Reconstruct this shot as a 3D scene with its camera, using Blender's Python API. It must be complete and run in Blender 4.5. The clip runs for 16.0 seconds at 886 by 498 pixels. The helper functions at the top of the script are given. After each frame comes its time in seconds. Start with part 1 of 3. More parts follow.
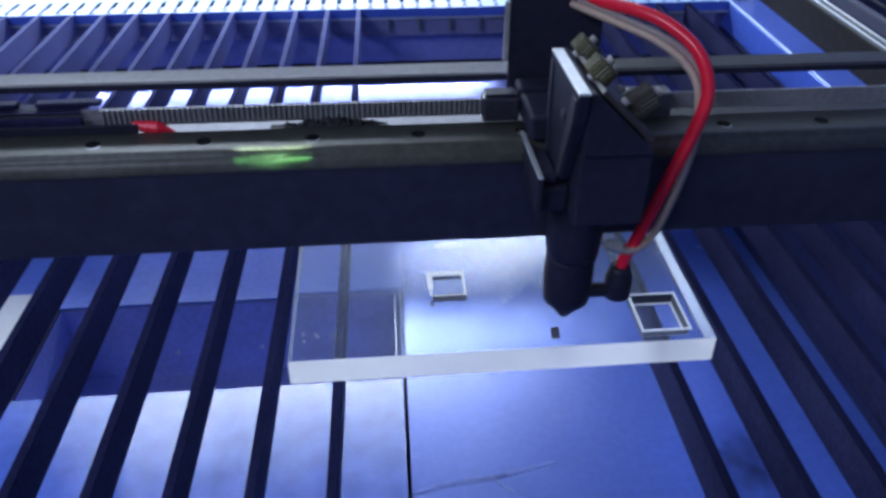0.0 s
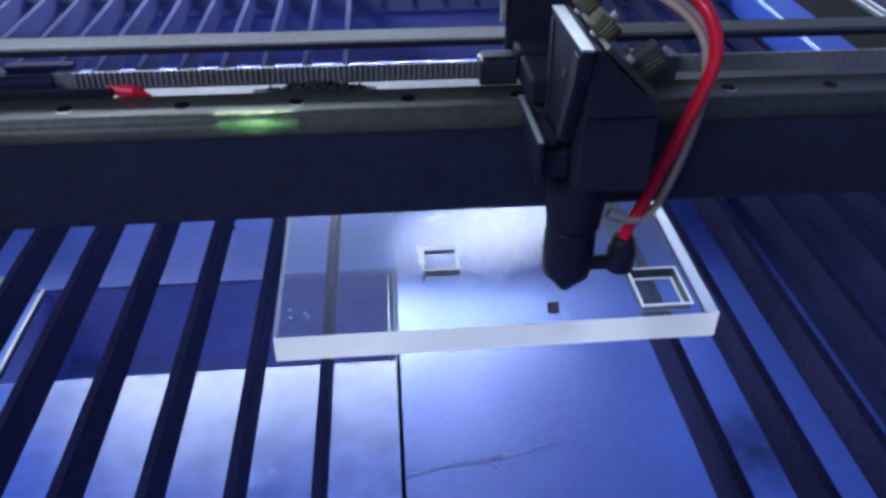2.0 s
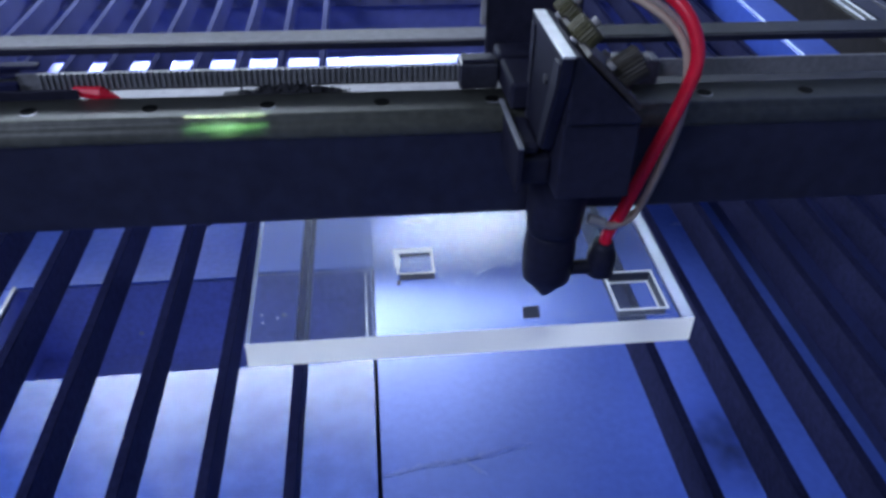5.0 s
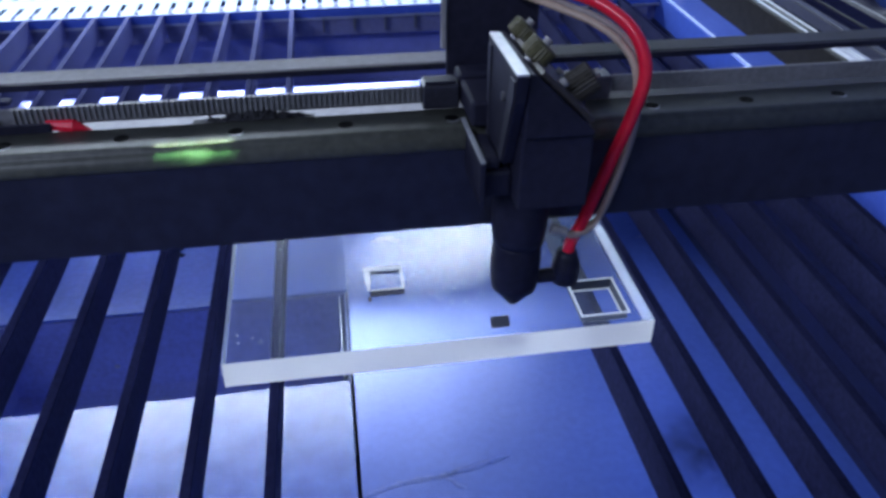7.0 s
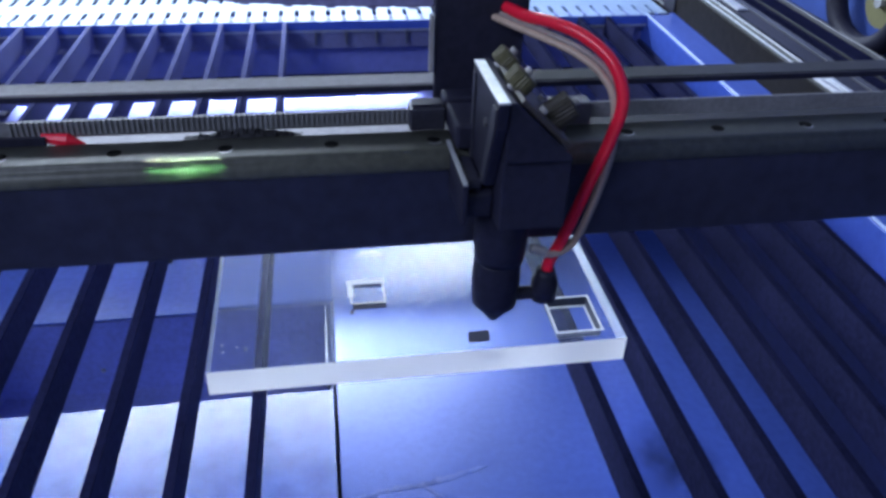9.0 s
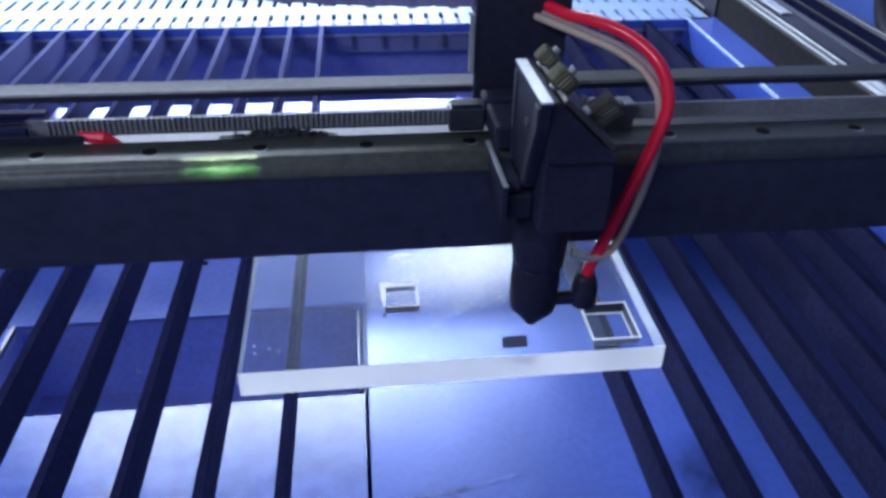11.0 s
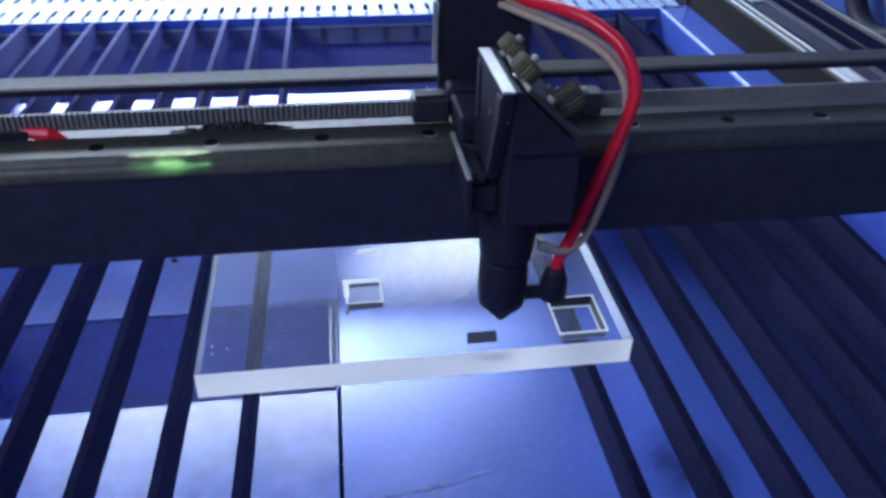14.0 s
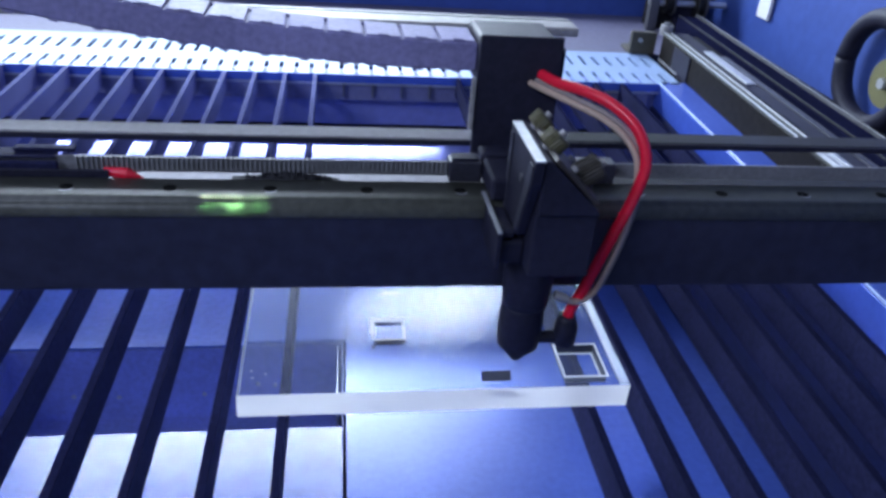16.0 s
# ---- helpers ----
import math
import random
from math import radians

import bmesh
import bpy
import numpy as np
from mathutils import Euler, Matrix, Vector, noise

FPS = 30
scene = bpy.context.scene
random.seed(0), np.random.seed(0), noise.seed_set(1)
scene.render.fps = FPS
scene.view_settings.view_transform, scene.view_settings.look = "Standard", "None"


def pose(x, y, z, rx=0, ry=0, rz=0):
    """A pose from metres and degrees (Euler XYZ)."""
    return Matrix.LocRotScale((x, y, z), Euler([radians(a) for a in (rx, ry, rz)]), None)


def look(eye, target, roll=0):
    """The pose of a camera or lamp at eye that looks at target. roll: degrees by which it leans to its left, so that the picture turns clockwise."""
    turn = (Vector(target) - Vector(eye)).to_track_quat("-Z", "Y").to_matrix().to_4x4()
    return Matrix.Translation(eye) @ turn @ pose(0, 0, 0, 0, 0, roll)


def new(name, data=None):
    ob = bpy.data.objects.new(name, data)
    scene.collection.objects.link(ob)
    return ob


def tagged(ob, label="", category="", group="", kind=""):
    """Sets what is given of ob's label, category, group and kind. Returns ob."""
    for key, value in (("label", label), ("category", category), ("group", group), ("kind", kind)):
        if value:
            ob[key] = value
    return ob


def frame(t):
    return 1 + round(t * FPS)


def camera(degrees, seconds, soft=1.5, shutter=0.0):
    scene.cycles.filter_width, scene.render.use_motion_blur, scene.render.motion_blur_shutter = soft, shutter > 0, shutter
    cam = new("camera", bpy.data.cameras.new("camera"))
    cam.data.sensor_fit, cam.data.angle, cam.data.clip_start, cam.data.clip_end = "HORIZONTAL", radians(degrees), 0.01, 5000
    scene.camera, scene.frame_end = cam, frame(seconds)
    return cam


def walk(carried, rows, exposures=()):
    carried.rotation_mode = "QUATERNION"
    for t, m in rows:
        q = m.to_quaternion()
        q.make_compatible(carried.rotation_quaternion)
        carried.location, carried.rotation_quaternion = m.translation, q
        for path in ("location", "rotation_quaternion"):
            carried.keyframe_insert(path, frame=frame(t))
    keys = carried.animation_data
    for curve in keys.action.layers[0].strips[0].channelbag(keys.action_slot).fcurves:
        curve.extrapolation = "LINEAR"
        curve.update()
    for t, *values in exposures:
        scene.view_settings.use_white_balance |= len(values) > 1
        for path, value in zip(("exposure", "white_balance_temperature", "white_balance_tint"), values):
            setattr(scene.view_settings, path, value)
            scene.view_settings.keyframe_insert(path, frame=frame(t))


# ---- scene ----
cam = camera(57.98, 16.0, soft=3.2)
PATH = [
    (0, (0.0040, 0.0356, 0.3475), (0.0447, 0.4490, 0.0691), 0.52),
    (0.5, (0.0040, 0.0355, 0.3408), (0.0430, 0.4512, 0.0658), 0.49),
    (1, (0.0031, 0.0412, 0.3388), (0.0429, 0.4571, 0.0642), 0.81),
    (1.5, (0.0054, 0.0454, 0.3358), (0.0458, 0.4587, 0.0574), 0.82),
    (2, (0.0076, 0.0473, 0.3282), (0.0505, 0.4559, 0.0432), 0.60),
    (2.5, (0.0094, 0.0531, 0.3272), (0.0558, 0.4576, 0.0370), 0.62),
    (3, (0.0110, 0.0551, 0.3272), (0.0584, 0.4588, 0.0361), 0.65),
    (3.5, (0.0121, 0.0569, 0.3296), (0.0599, 0.4590, 0.0363), 1.11),
    (4, (0.0126, 0.0584, 0.3291), (0.0619, 0.4615, 0.0376), 1.19),
    (6.5, (0.0117, 0.0417, 0.3370), (0.0778, 0.4494, 0.0552), 1.39),
    (7, (0.0146, 0.0362, 0.3368), (0.0853, 0.4472, 0.0610), 0.49),
    (7.5, (0.0164, 0.0337, 0.3501), (0.0939, 0.4435, 0.0743), 0.57),
    (8, (0.0155, 0.0350, 0.3509), (0.0985, 0.4462, 0.0787), 0.97),
    (8.5, (0.0143, 0.0274, 0.3518), (0.0960, 0.4398, 0.0810), 1.84),
    (9, (0.0181, 0.0239, 0.3506), (0.0956, 0.4367, 0.0794), 2.18),
    (11.5, (0.0184, 0.0309, 0.3416), (0.0726, 0.4496, 0.0736), 1.40),
    (12, (0.0173, 0.0315, 0.3382), (0.0725, 0.4479, 0.0670), 1.90),
    (12.5, (0.0207, 0.0295, 0.3363), (0.0796, 0.4438, 0.0626), 1.95),
    (13, (0.0231, 0.0311, 0.3362), (0.0860, 0.4441, 0.0614), 1.93),
    (13.5, (0.0260, 0.0317, 0.3359), (0.0912, 0.4447, 0.0616), 1.97),
    (14, (0.0324, 0.0379, 0.3397), (0.1000, 0.4519, 0.0676), 1.36),
    (14.5, (0.0219, 0.0438, 0.3517), (0.0888, 0.4611, 0.0845), 1.01),
    (15, (0.0097, 0.0012, 0.3585), (0.0812, 0.4241, 0.1016), 4.71),
    (15.5, (0.0028, -0.0012, 0.3581), (0.0785, 0.4278, 0.1128), 5.16),
    (16, (0.0014, -0.0105, 0.3657), (0.0767, 0.4197, 0.1222), 4.83),
]
walk(cam, [(t, look(eye, target, roll)) for t, eye, target, roll in PATH], [(0.0, 0.33), (1.5, 0.39), (4.0, 0.25), (6.5, 0.25), (9.0, 0.47), (12.0, 0.51), (13.0, 0.34), (14.5, 0.43), (16.0, 0.53)])

# ---- world, lights ----
world = bpy.data.worlds.new("hall_air")
scene.world = world
world.use_nodes = True
world.node_tree.nodes["Background"].inputs[0].default_value = (0.30, 0.42, 0.75, 1)
world.node_tree.nodes["Background"].inputs[1].default_value = 0.10


def area(name, where, at, sx, sy, power, color):
    lamp = bpy.data.lights.new(name, "AREA")
    lamp.shape, lamp.size, lamp.size_y, lamp.energy, lamp.color = "RECTANGLE", sx, sy, power, color
    ob = new(name, lamp)
    ob.matrix_world = look(where, at)
    return ob


# hall window daylight, lid lamp, added unseen front fill, strip under the rear grate
area("window_light", (-1.45, 4.7, 1.40), (-0.4, 1.0, 0.1), 4.9, 1.6, 150, (0.68, 0.82, 1.0))
area("lid_light", (-0.38, 1.98, 0.765), (-0.05, 0.72, -0.28), 1.06, 0.20, 22, (0.67, 0.79, 1.0))
# unseen fill lamp added at front left to lift the dark fronts
area("fill_light", (-1.60, -0.75, 1.60), (-0.1, 0.45, 0.0), 1.7, 0.4, 27, (0.57, 0.66, 1.0))
area("strip_light", (-0.110, 1.1690, -0.1190), (-0.110, 1.1850, -0.1430), 0.56, 0.006, 0.40, (0.76, 0.87, 1.0)).data.spread = radians(150)
# unseen green lamps added close above the rail to draw its glint
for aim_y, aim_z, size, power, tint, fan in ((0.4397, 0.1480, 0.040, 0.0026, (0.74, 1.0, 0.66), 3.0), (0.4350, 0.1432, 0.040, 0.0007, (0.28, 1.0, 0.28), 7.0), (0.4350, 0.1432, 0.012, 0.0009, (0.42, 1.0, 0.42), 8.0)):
    area("green_glint_light", (-0.051, aim_y - 0.034, aim_z + 0.061), (-0.051, aim_y, aim_z), size, 0.0008, power, tint).data.spread = radians(fan)

# ---- materials ----


def mat(name, color, rough=0.5, metal=0.0, vary=0.15, size=40.0, bump=0.0, bsize=300.0, stain=0.0, spec=0.5, coat=0.0):
    """A surface with a fine grain, larger stains and a slight relief."""
    m = bpy.data.materials.new(name)
    m.use_nodes = True
    n, l = m.node_tree.nodes, m.node_tree.links
    b = n["Principled BSDF"]
    b.inputs["Roughness"].default_value, b.inputs["Metallic"].default_value = rough, metal
    b.inputs["Specular IOR Level"].default_value, b.inputs["Coat Weight"].default_value = spec, coat
    b.inputs["Coat Roughness"].default_value = 0.15
    tc = n.new("ShaderNodeTexCoord")
    big, fine = n.new("ShaderNodeTexNoise"), n.new("ShaderNodeTexNoise")
    big.inputs["Scale"].default_value, big.inputs["Detail"].default_value = size * 0.2, 6
    fine.inputs["Scale"].default_value, fine.inputs["Detail"].default_value = size * 4, 4
    mix, ramp = n.new("ShaderNodeMix"), n.new("ShaderNodeMapRange")
    add = n.new("ShaderNodeMath")
    add.operation = "ADD"
    for tex in (big, fine):
        l.new(tc.outputs["Object"], tex.inputs["Vector"])
    l.new(big.outputs["Fac"], add.inputs[0])
    l.new(fine.outputs["Fac"], add.inputs[1])
    ramp.inputs["From Min"].default_value, ramp.inputs["From Max"].default_value = 0.7, 1.3
    l.new(add.outputs[0], ramp.inputs["Value"])
    mix.data_type = "RGBA"
    mix.inputs["A"].default_value = (*[c * (1 - vary) for c in color], 1)
    mix.inputs["B"].default_value = (*[min(1, c * (1 + vary)) for c in color], 1)
    l.new(ramp.outputs["Result"], mix.inputs["Factor"])
    l.new(mix.outputs["Result"], b.inputs["Base Color"])
    rr = n.new("ShaderNodeMapRange")
    rr.inputs["To Min"].default_value, rr.inputs["To Max"].default_value = max(0.02, rough * (1 - stain)), min(1, rough * (1 + stain))
    l.new(big.outputs["Fac"], rr.inputs["Value"])
    l.new(rr.outputs["Result"], b.inputs["Roughness"])
    if bump:
        tb, bm_ = n.new("ShaderNodeTexNoise"), n.new("ShaderNodeBump")
        tb.inputs["Scale"].default_value, tb.inputs["Detail"].default_value = bsize, 4
        bm_.inputs["Strength"].default_value, bm_.inputs["Distance"].default_value = bump, 0.001
        l.new(tc.outputs["Object"], tb.inputs["Vector"])
        l.new(tb.outputs["Fac"], bm_.inputs["Height"])
        l.new(bm_.outputs["Normal"], b.inputs["Normal"])
    return m


def haze_fade(name, sooty, bare, rough, spec):
    """Sooty steel, paler to the rear where a veil of haze is painted into the colour."""
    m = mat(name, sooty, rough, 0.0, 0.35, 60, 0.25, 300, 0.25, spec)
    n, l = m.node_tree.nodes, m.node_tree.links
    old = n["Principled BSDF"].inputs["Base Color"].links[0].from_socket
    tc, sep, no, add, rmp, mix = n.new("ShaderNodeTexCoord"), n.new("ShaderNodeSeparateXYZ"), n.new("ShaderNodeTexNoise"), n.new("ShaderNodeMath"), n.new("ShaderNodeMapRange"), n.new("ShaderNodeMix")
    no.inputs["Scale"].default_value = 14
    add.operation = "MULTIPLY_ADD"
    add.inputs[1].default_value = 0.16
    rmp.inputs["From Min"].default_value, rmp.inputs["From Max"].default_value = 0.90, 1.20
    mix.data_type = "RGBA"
    # bare is the haze-paled tone at the rear
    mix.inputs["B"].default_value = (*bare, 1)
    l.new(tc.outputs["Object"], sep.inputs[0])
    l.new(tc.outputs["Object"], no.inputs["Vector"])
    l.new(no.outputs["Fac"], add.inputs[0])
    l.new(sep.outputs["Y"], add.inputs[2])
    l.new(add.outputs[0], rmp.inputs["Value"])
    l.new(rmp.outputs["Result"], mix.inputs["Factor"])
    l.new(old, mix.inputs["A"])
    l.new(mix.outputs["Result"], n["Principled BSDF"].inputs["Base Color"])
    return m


def glow(name, color, strength):
    m = bpy.data.materials.new(name)
    m.use_nodes = True
    b = m.node_tree.nodes["Principled BSDF"]
    b.inputs["Base Color"].default_value = (*color, 1)
    b.inputs["Emission Color"].default_value, b.inputs["Emission Strength"].default_value = (*color, 1), strength
    return m


SLAT_LEFT = haze_fade("sooty_steel_hazed_behind", (0.036, 0.039, 0.100), (0.21, 0.22, 0.42), 0.66, 0.05)
EDGE_LEFT = haze_fade("worn_steel_hazed_behind", (0.0125, 0.0140, 0.043), (0.14, 0.15, 0.29), 0.80, 0.0)
BLUE = mat("blue_enamel", (0.067, 0.126, 0.51), 0.22, 0.16, 0.12, 30, 0.18, 420, 0.40, 0.75)
BLUE_DULL = mat("dull_blue_enamel", (0.135, 0.220, 0.68), 0.42, 0.0, 0.12, 30, 0.16, 400, 0.25, 0.30)
BLUE_WORN = mat("worn_glossy_blue_enamel", (0.080, 0.160, 0.63), 0.15, 0.0, 0.20, 200, 0.24, 560, 0.6, 0.75)
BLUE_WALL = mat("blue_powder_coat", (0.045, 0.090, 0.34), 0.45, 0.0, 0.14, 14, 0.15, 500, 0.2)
SLAT = mat("sooty_steel", (0.018, 0.0195, 0.053), 0.68, 0.0, 0.40, 60, 0.25, 300, 0.25, 0.04)
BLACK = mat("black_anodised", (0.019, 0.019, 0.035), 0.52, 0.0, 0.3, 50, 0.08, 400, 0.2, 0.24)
BEAM = mat("dark_anodised_beam", (0.027, 0.028, 0.047), 0.42, 0.1, 0.35, 22, 0.06, 300, 0.25)
RAIL = mat("worn_rail_steel", (0.074, 0.076, 0.062), 0.50, 0.20, 0.30, 50, 0.03, 400, 0.2, 0.40)
ALU = mat("brushed_aluminium", (0.52, 0.53, 0.55), 0.40, 0.6, 0.15, 40, 0.12, 500, 0.3)
PALE = mat("weathered_pale_steel", (0.30, 0.29, 0.28), 0.55, 0.1, 0.2, 40, 0.1, 400, 0.3)
GREY = mat("dull_grey_metal", (0.16, 0.16, 0.17), 0.42, 0.6, 0.25, 50, 0.15, 400, 0.3)
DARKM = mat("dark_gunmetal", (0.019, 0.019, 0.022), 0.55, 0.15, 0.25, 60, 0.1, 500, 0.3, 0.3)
DULL = mat("shaded_blue_enamel", (0.014, 0.020, 0.085), 0.7, 0.0, 0.3, 25, 0.1, 300, 0.2)
DARK = mat("dull_dark_steel", (0.013, 0.0125, 0.014), 0.65, 0.0, 0.35, 30, 0.2, 300, 0.2, 0.15)
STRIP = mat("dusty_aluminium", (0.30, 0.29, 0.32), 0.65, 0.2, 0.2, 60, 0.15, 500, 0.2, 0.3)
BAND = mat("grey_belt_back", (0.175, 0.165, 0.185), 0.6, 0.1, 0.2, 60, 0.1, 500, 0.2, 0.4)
FRAME = mat("blue_grey_steel", (0.15, 0.155, 0.28), 0.55, 0.0, 0.2, 40, 0.15, 300, 0.2)
HAZED = mat("hazed_blue_enamel", (0.19, 0.215, 0.50), 0.5, 0.0, 0.12, 20, 0.1, 300, 0.2)
BELT = mat("grey_rubber_belt", (0.19, 0.19, 0.20), 0.6, 0.0, 0.25, 80, 0.2, 800, 0.2)
BRASS = mat("tarnished_brass", (0.085, 0.078, 0.034), 0.50, 0.2, 0.35, 90, 0.3, 700, 0.3)
RED = mat("red_air_hose", (0.84, 0.014, 0.045), 0.22, 0.0, 0.08, 60, 0.05, 300, 0.2)
BEIGE = mat("beige_cable", (0.54, 0.40, 0.30), 0.5, 0.0, 0.15, 80, 0.1, 400, 0.2)
GREYC = mat("grey_brown_cable", (0.32, 0.27, 0.24), 0.5, 0.0, 0.15, 80, 0.1, 400, 0.2)
SOOT = mat("black_soot", (0.020, 0.020, 0.024), 0.9, 0.0, 0.5, 120, 0.8, 400)
WHITE = mat("plain_white", (0.78, 0.78, 0.78), 0.6, 0.0, 0.05, 40)
# paler than the floor enamel: haze over the well is painted in
WELL = mat("hazed_well_enamel", (0.27, 0.32, 0.68), 0.42, 0.0, 0.18, 40, 0.15, 400, 0.3)
EDGE = mat("worn_bare_steel", (0.0100, 0.0112, 0.033), 0.80, 0.0, 0.4, 90, 0.2, 500, 0.3, 0.0)
GUIDE = mat("smoky_brown_steel", (0.016, 0.014, 0.013), 0.60, 0.0, 0.35, 26, 0.15, 300, 0.25, 0.06)
NAVY = mat("dark_navy_steel", (0.009, 0.010, 0.027), 0.70, 0.0, 0.3, 26, 0.15, 300, 0.2, 0.0)
SCUFF = mat("scuffed_black_anodised", (0.036, 0.036, 0.052), 0.45, 0.1, 0.35, 90, 0.15, 500, 0.3)
BROWN = mat("sooty_brown_steel", (0.040, 0.034, 0.033), 0.55, 0.1, 0.4, 80, 0.25, 500, 0.3)
KHAKI = mat("dull_khaki_paint", (0.075, 0.068, 0.050), 0.55, 0.1, 0.25, 40, 0.15, 300, 0.2)
GRATE = mat("pale_blue_grate_enamel", (0.30, 0.41, 0.62), 0.32, 0.0, 0.12, 30, 0.1, 400, 0.3, 0.7)
FOLD = mat("blue_fold_glint", (0.45, 0.56, 0.85), 0.35, 0.3, 0.2, 60, 0.1, 400, 0.3)
BRASS_DARK = mat("grimy_brass", (0.038, 0.032, 0.023), 0.55, 0.2, 0.4, 90, 0.3, 700, 0.3)
HOLE = mat("black_hole_shade", (0.003, 0.003, 0.003), 0.8, 0.0, 0.3, 90, 0.0, 300, 0.1, 0.1)
DECK = mat("dusty_galvanised_deck", (0.13, 0.125, 0.19), 0.55, 0.0, 0.2, 30, 0.1, 300, 0.3, 0.3)
# pale violet for a black chain: the glare over it is in the colour
CHAIN = mat("hazed_nylon_chain", (0.24, 0.225, 0.40), 0.6, 0.0, 0.25, 60, 0.1, 300, 0.2, 0.2)
ETCH = mat("laser_frosted_edge", (0.74, 0.76, 0.80), 0.55, 0.0, 0.10, 200, 0.3, 900)
BURNT = mat("scorched_pocket", (0.022, 0.025, 0.050), 0.7, 0.0, 0.35, 300, 0.5, 900, 0.1, 0.15)
OLIVE = mat("olive_plastic", (0.17, 0.16, 0.07), 0.5, 0.0, 0.15, 60)
PLASTER = mat("hall_plaster", (0.45, 0.47, 0.50), 0.8, 0.0, 0.08, 4)
CONCRETE = mat("hall_concrete", (0.16, 0.16, 0.16), 0.7, 0.0, 0.2, 6)
DIODE = glow("white_diode", (0.80, 0.90, 1.0), 170)


def clear_acrylic():
    m = bpy.data.materials.new("clear_acrylic")
    m.use_nodes = True
    n, l = m.node_tree.nodes, m.node_tree.links
    b = n["Principled BSDF"]
    b.inputs["Base Color"].default_value = (0.84, 0.92, 1.0, 1)
    b.inputs["Transmission Weight"].default_value, b.inputs["IOR"].default_value = 0.985, 1.16
    b.inputs["Coat Weight"].default_value, b.inputs["Coat IOR"].default_value, b.inputs["Coat Roughness"].default_value = 0.10, 1.49, 0.22
    tc, tex, rr = n.new("ShaderNodeTexCoord"), n.new("ShaderNodeTexNoise"), n.new("ShaderNodeMapRange")
    tex.inputs["Scale"].default_value, tex.inputs["Detail"].default_value = 60, 6
    rr.inputs["From Min"].default_value, rr.inputs["From Max"].default_value = 0.45, 0.75
    rr.inputs["To Min"].default_value, rr.inputs["To Max"].default_value = 0.03, 0.14
    l.new(tc.outputs["Object"], tex.inputs["Vector"])
    l.new(tex.outputs["Fac"], rr.inputs["Value"])
    l.new(rr.outputs["Result"], b.inputs["Roughness"])
    return m


def sawn_acrylic():
    m = bpy.data.materials.new("sawn_acrylic_edge")
    m.use_nodes = True
    n, l = m.node_tree.nodes, m.node_tree.links
    b = n["Principled BSDF"]
    b.inputs["Base Color"].default_value = (0.95, 0.935, 0.91, 1)
    b.inputs["Roughness"].default_value = 0.6
    tr, mx = n.new("ShaderNodeBsdfTranslucent"), n.new("ShaderNodeMixShader")
    tr.inputs["Color"].default_value = (0.62, 0.61, 0.60, 1)
    streaks, band = n.new("ShaderNodeTexNoise"), n.new("ShaderNodeMapRange")
    streaks.inputs["Scale"].default_value, streaks.inputs["Detail"].default_value = 26, 5
    band.inputs["To Min"].default_value, band.inputs["To Max"].default_value = 0.15, 0.45
    tc, tex, bu = n.new("ShaderNodeTexCoord"), n.new("ShaderNodeTexNoise"), n.new("ShaderNodeBump")
    l.new(tc.outputs["Object"], streaks.inputs["Vector"])
    l.new(streaks.outputs["Fac"], band.inputs["Value"])
    l.new(band.outputs["Result"], mx.inputs["Fac"])
    l.new(b.outputs["BSDF"], mx.inputs[1])
    l.new(tr.outputs["BSDF"], mx.inputs[2])
    l.new(mx.outputs["Shader"], n["Material Output"].inputs["Surface"])
    tex.inputs["Scale"].default_value = 500
    bu.inputs["Strength"].default_value, bu.inputs["Distance"].default_value = 0.3, 0.0005
    l.new(tc.outputs["Object"], tex.inputs["Vector"])
    l.new(tex.outputs["Fac"], bu.inputs["Height"])
    l.new(bu.outputs["Normal"], b.inputs["Normal"])
    return m


def rough_acrylic():
    m = bpy.data.materials.new("rough_acrylic_side")
    m.use_nodes = True
    b = m.node_tree.nodes["Principled BSDF"]
    b.inputs["Base Color"].default_value = (0.78, 0.83, 0.92, 1)
    b.inputs["Transmission Weight"].default_value, b.inputs["IOR"].default_value = 0.86, 1.2
    b.inputs["Roughness"].default_value = 0.45
    return m


ACRYL, SAWN, ROUGH = clear_acrylic(), sawn_acrylic(), rough_acrylic()
CUT = mat("laser_cut_wall", (0.045, 0.052, 0.085), 0.50, 0.0, 0.2, 200, 0.2, 900)

# ---- builders ----


def box(bm, x0, x1, y0, y1, z0, z1, bev=0.0, m=None):
    """Adds a box, with bevelled edges where bev is given."""
    r = bmesh.ops.create_cube(bm, size=1.0, matrix=Matrix.Translation(((x0 + x1) / 2, (y0 + y1) / 2, (z0 + z1) / 2)) @ Matrix.Diagonal((x1 - x0, y1 - y0, z1 - z0, 1)))
    vs = r["verts"]
    if bev:
        es = list({e for v in vs for e in v.link_edges})
        vs = bmesh.ops.bevel(bm, geom=es, offset=bev, segments=2, affect="EDGES", profile=0.5)["verts"]
    if m is not None:
        bmesh.ops.transform(bm, matrix=m, verts=list({v for v in vs}))
    return bm


def cyl(bm, a, b, r0, r1=None, seg=24):
    """Adds a round bar or cone from a to b."""
    a, b = Vector(a), Vector(b)
    turn = (b - a).to_track_quat("Z", "Y").to_matrix().to_4x4()
    bmesh.ops.create_cone(bm, cap_ends=True, segments=seg, radius1=r0, radius2=r0 if r1 is None else r1, depth=(b - a).length, matrix=Matrix.Translation((a + b) / 2) @ turn)
    return bm


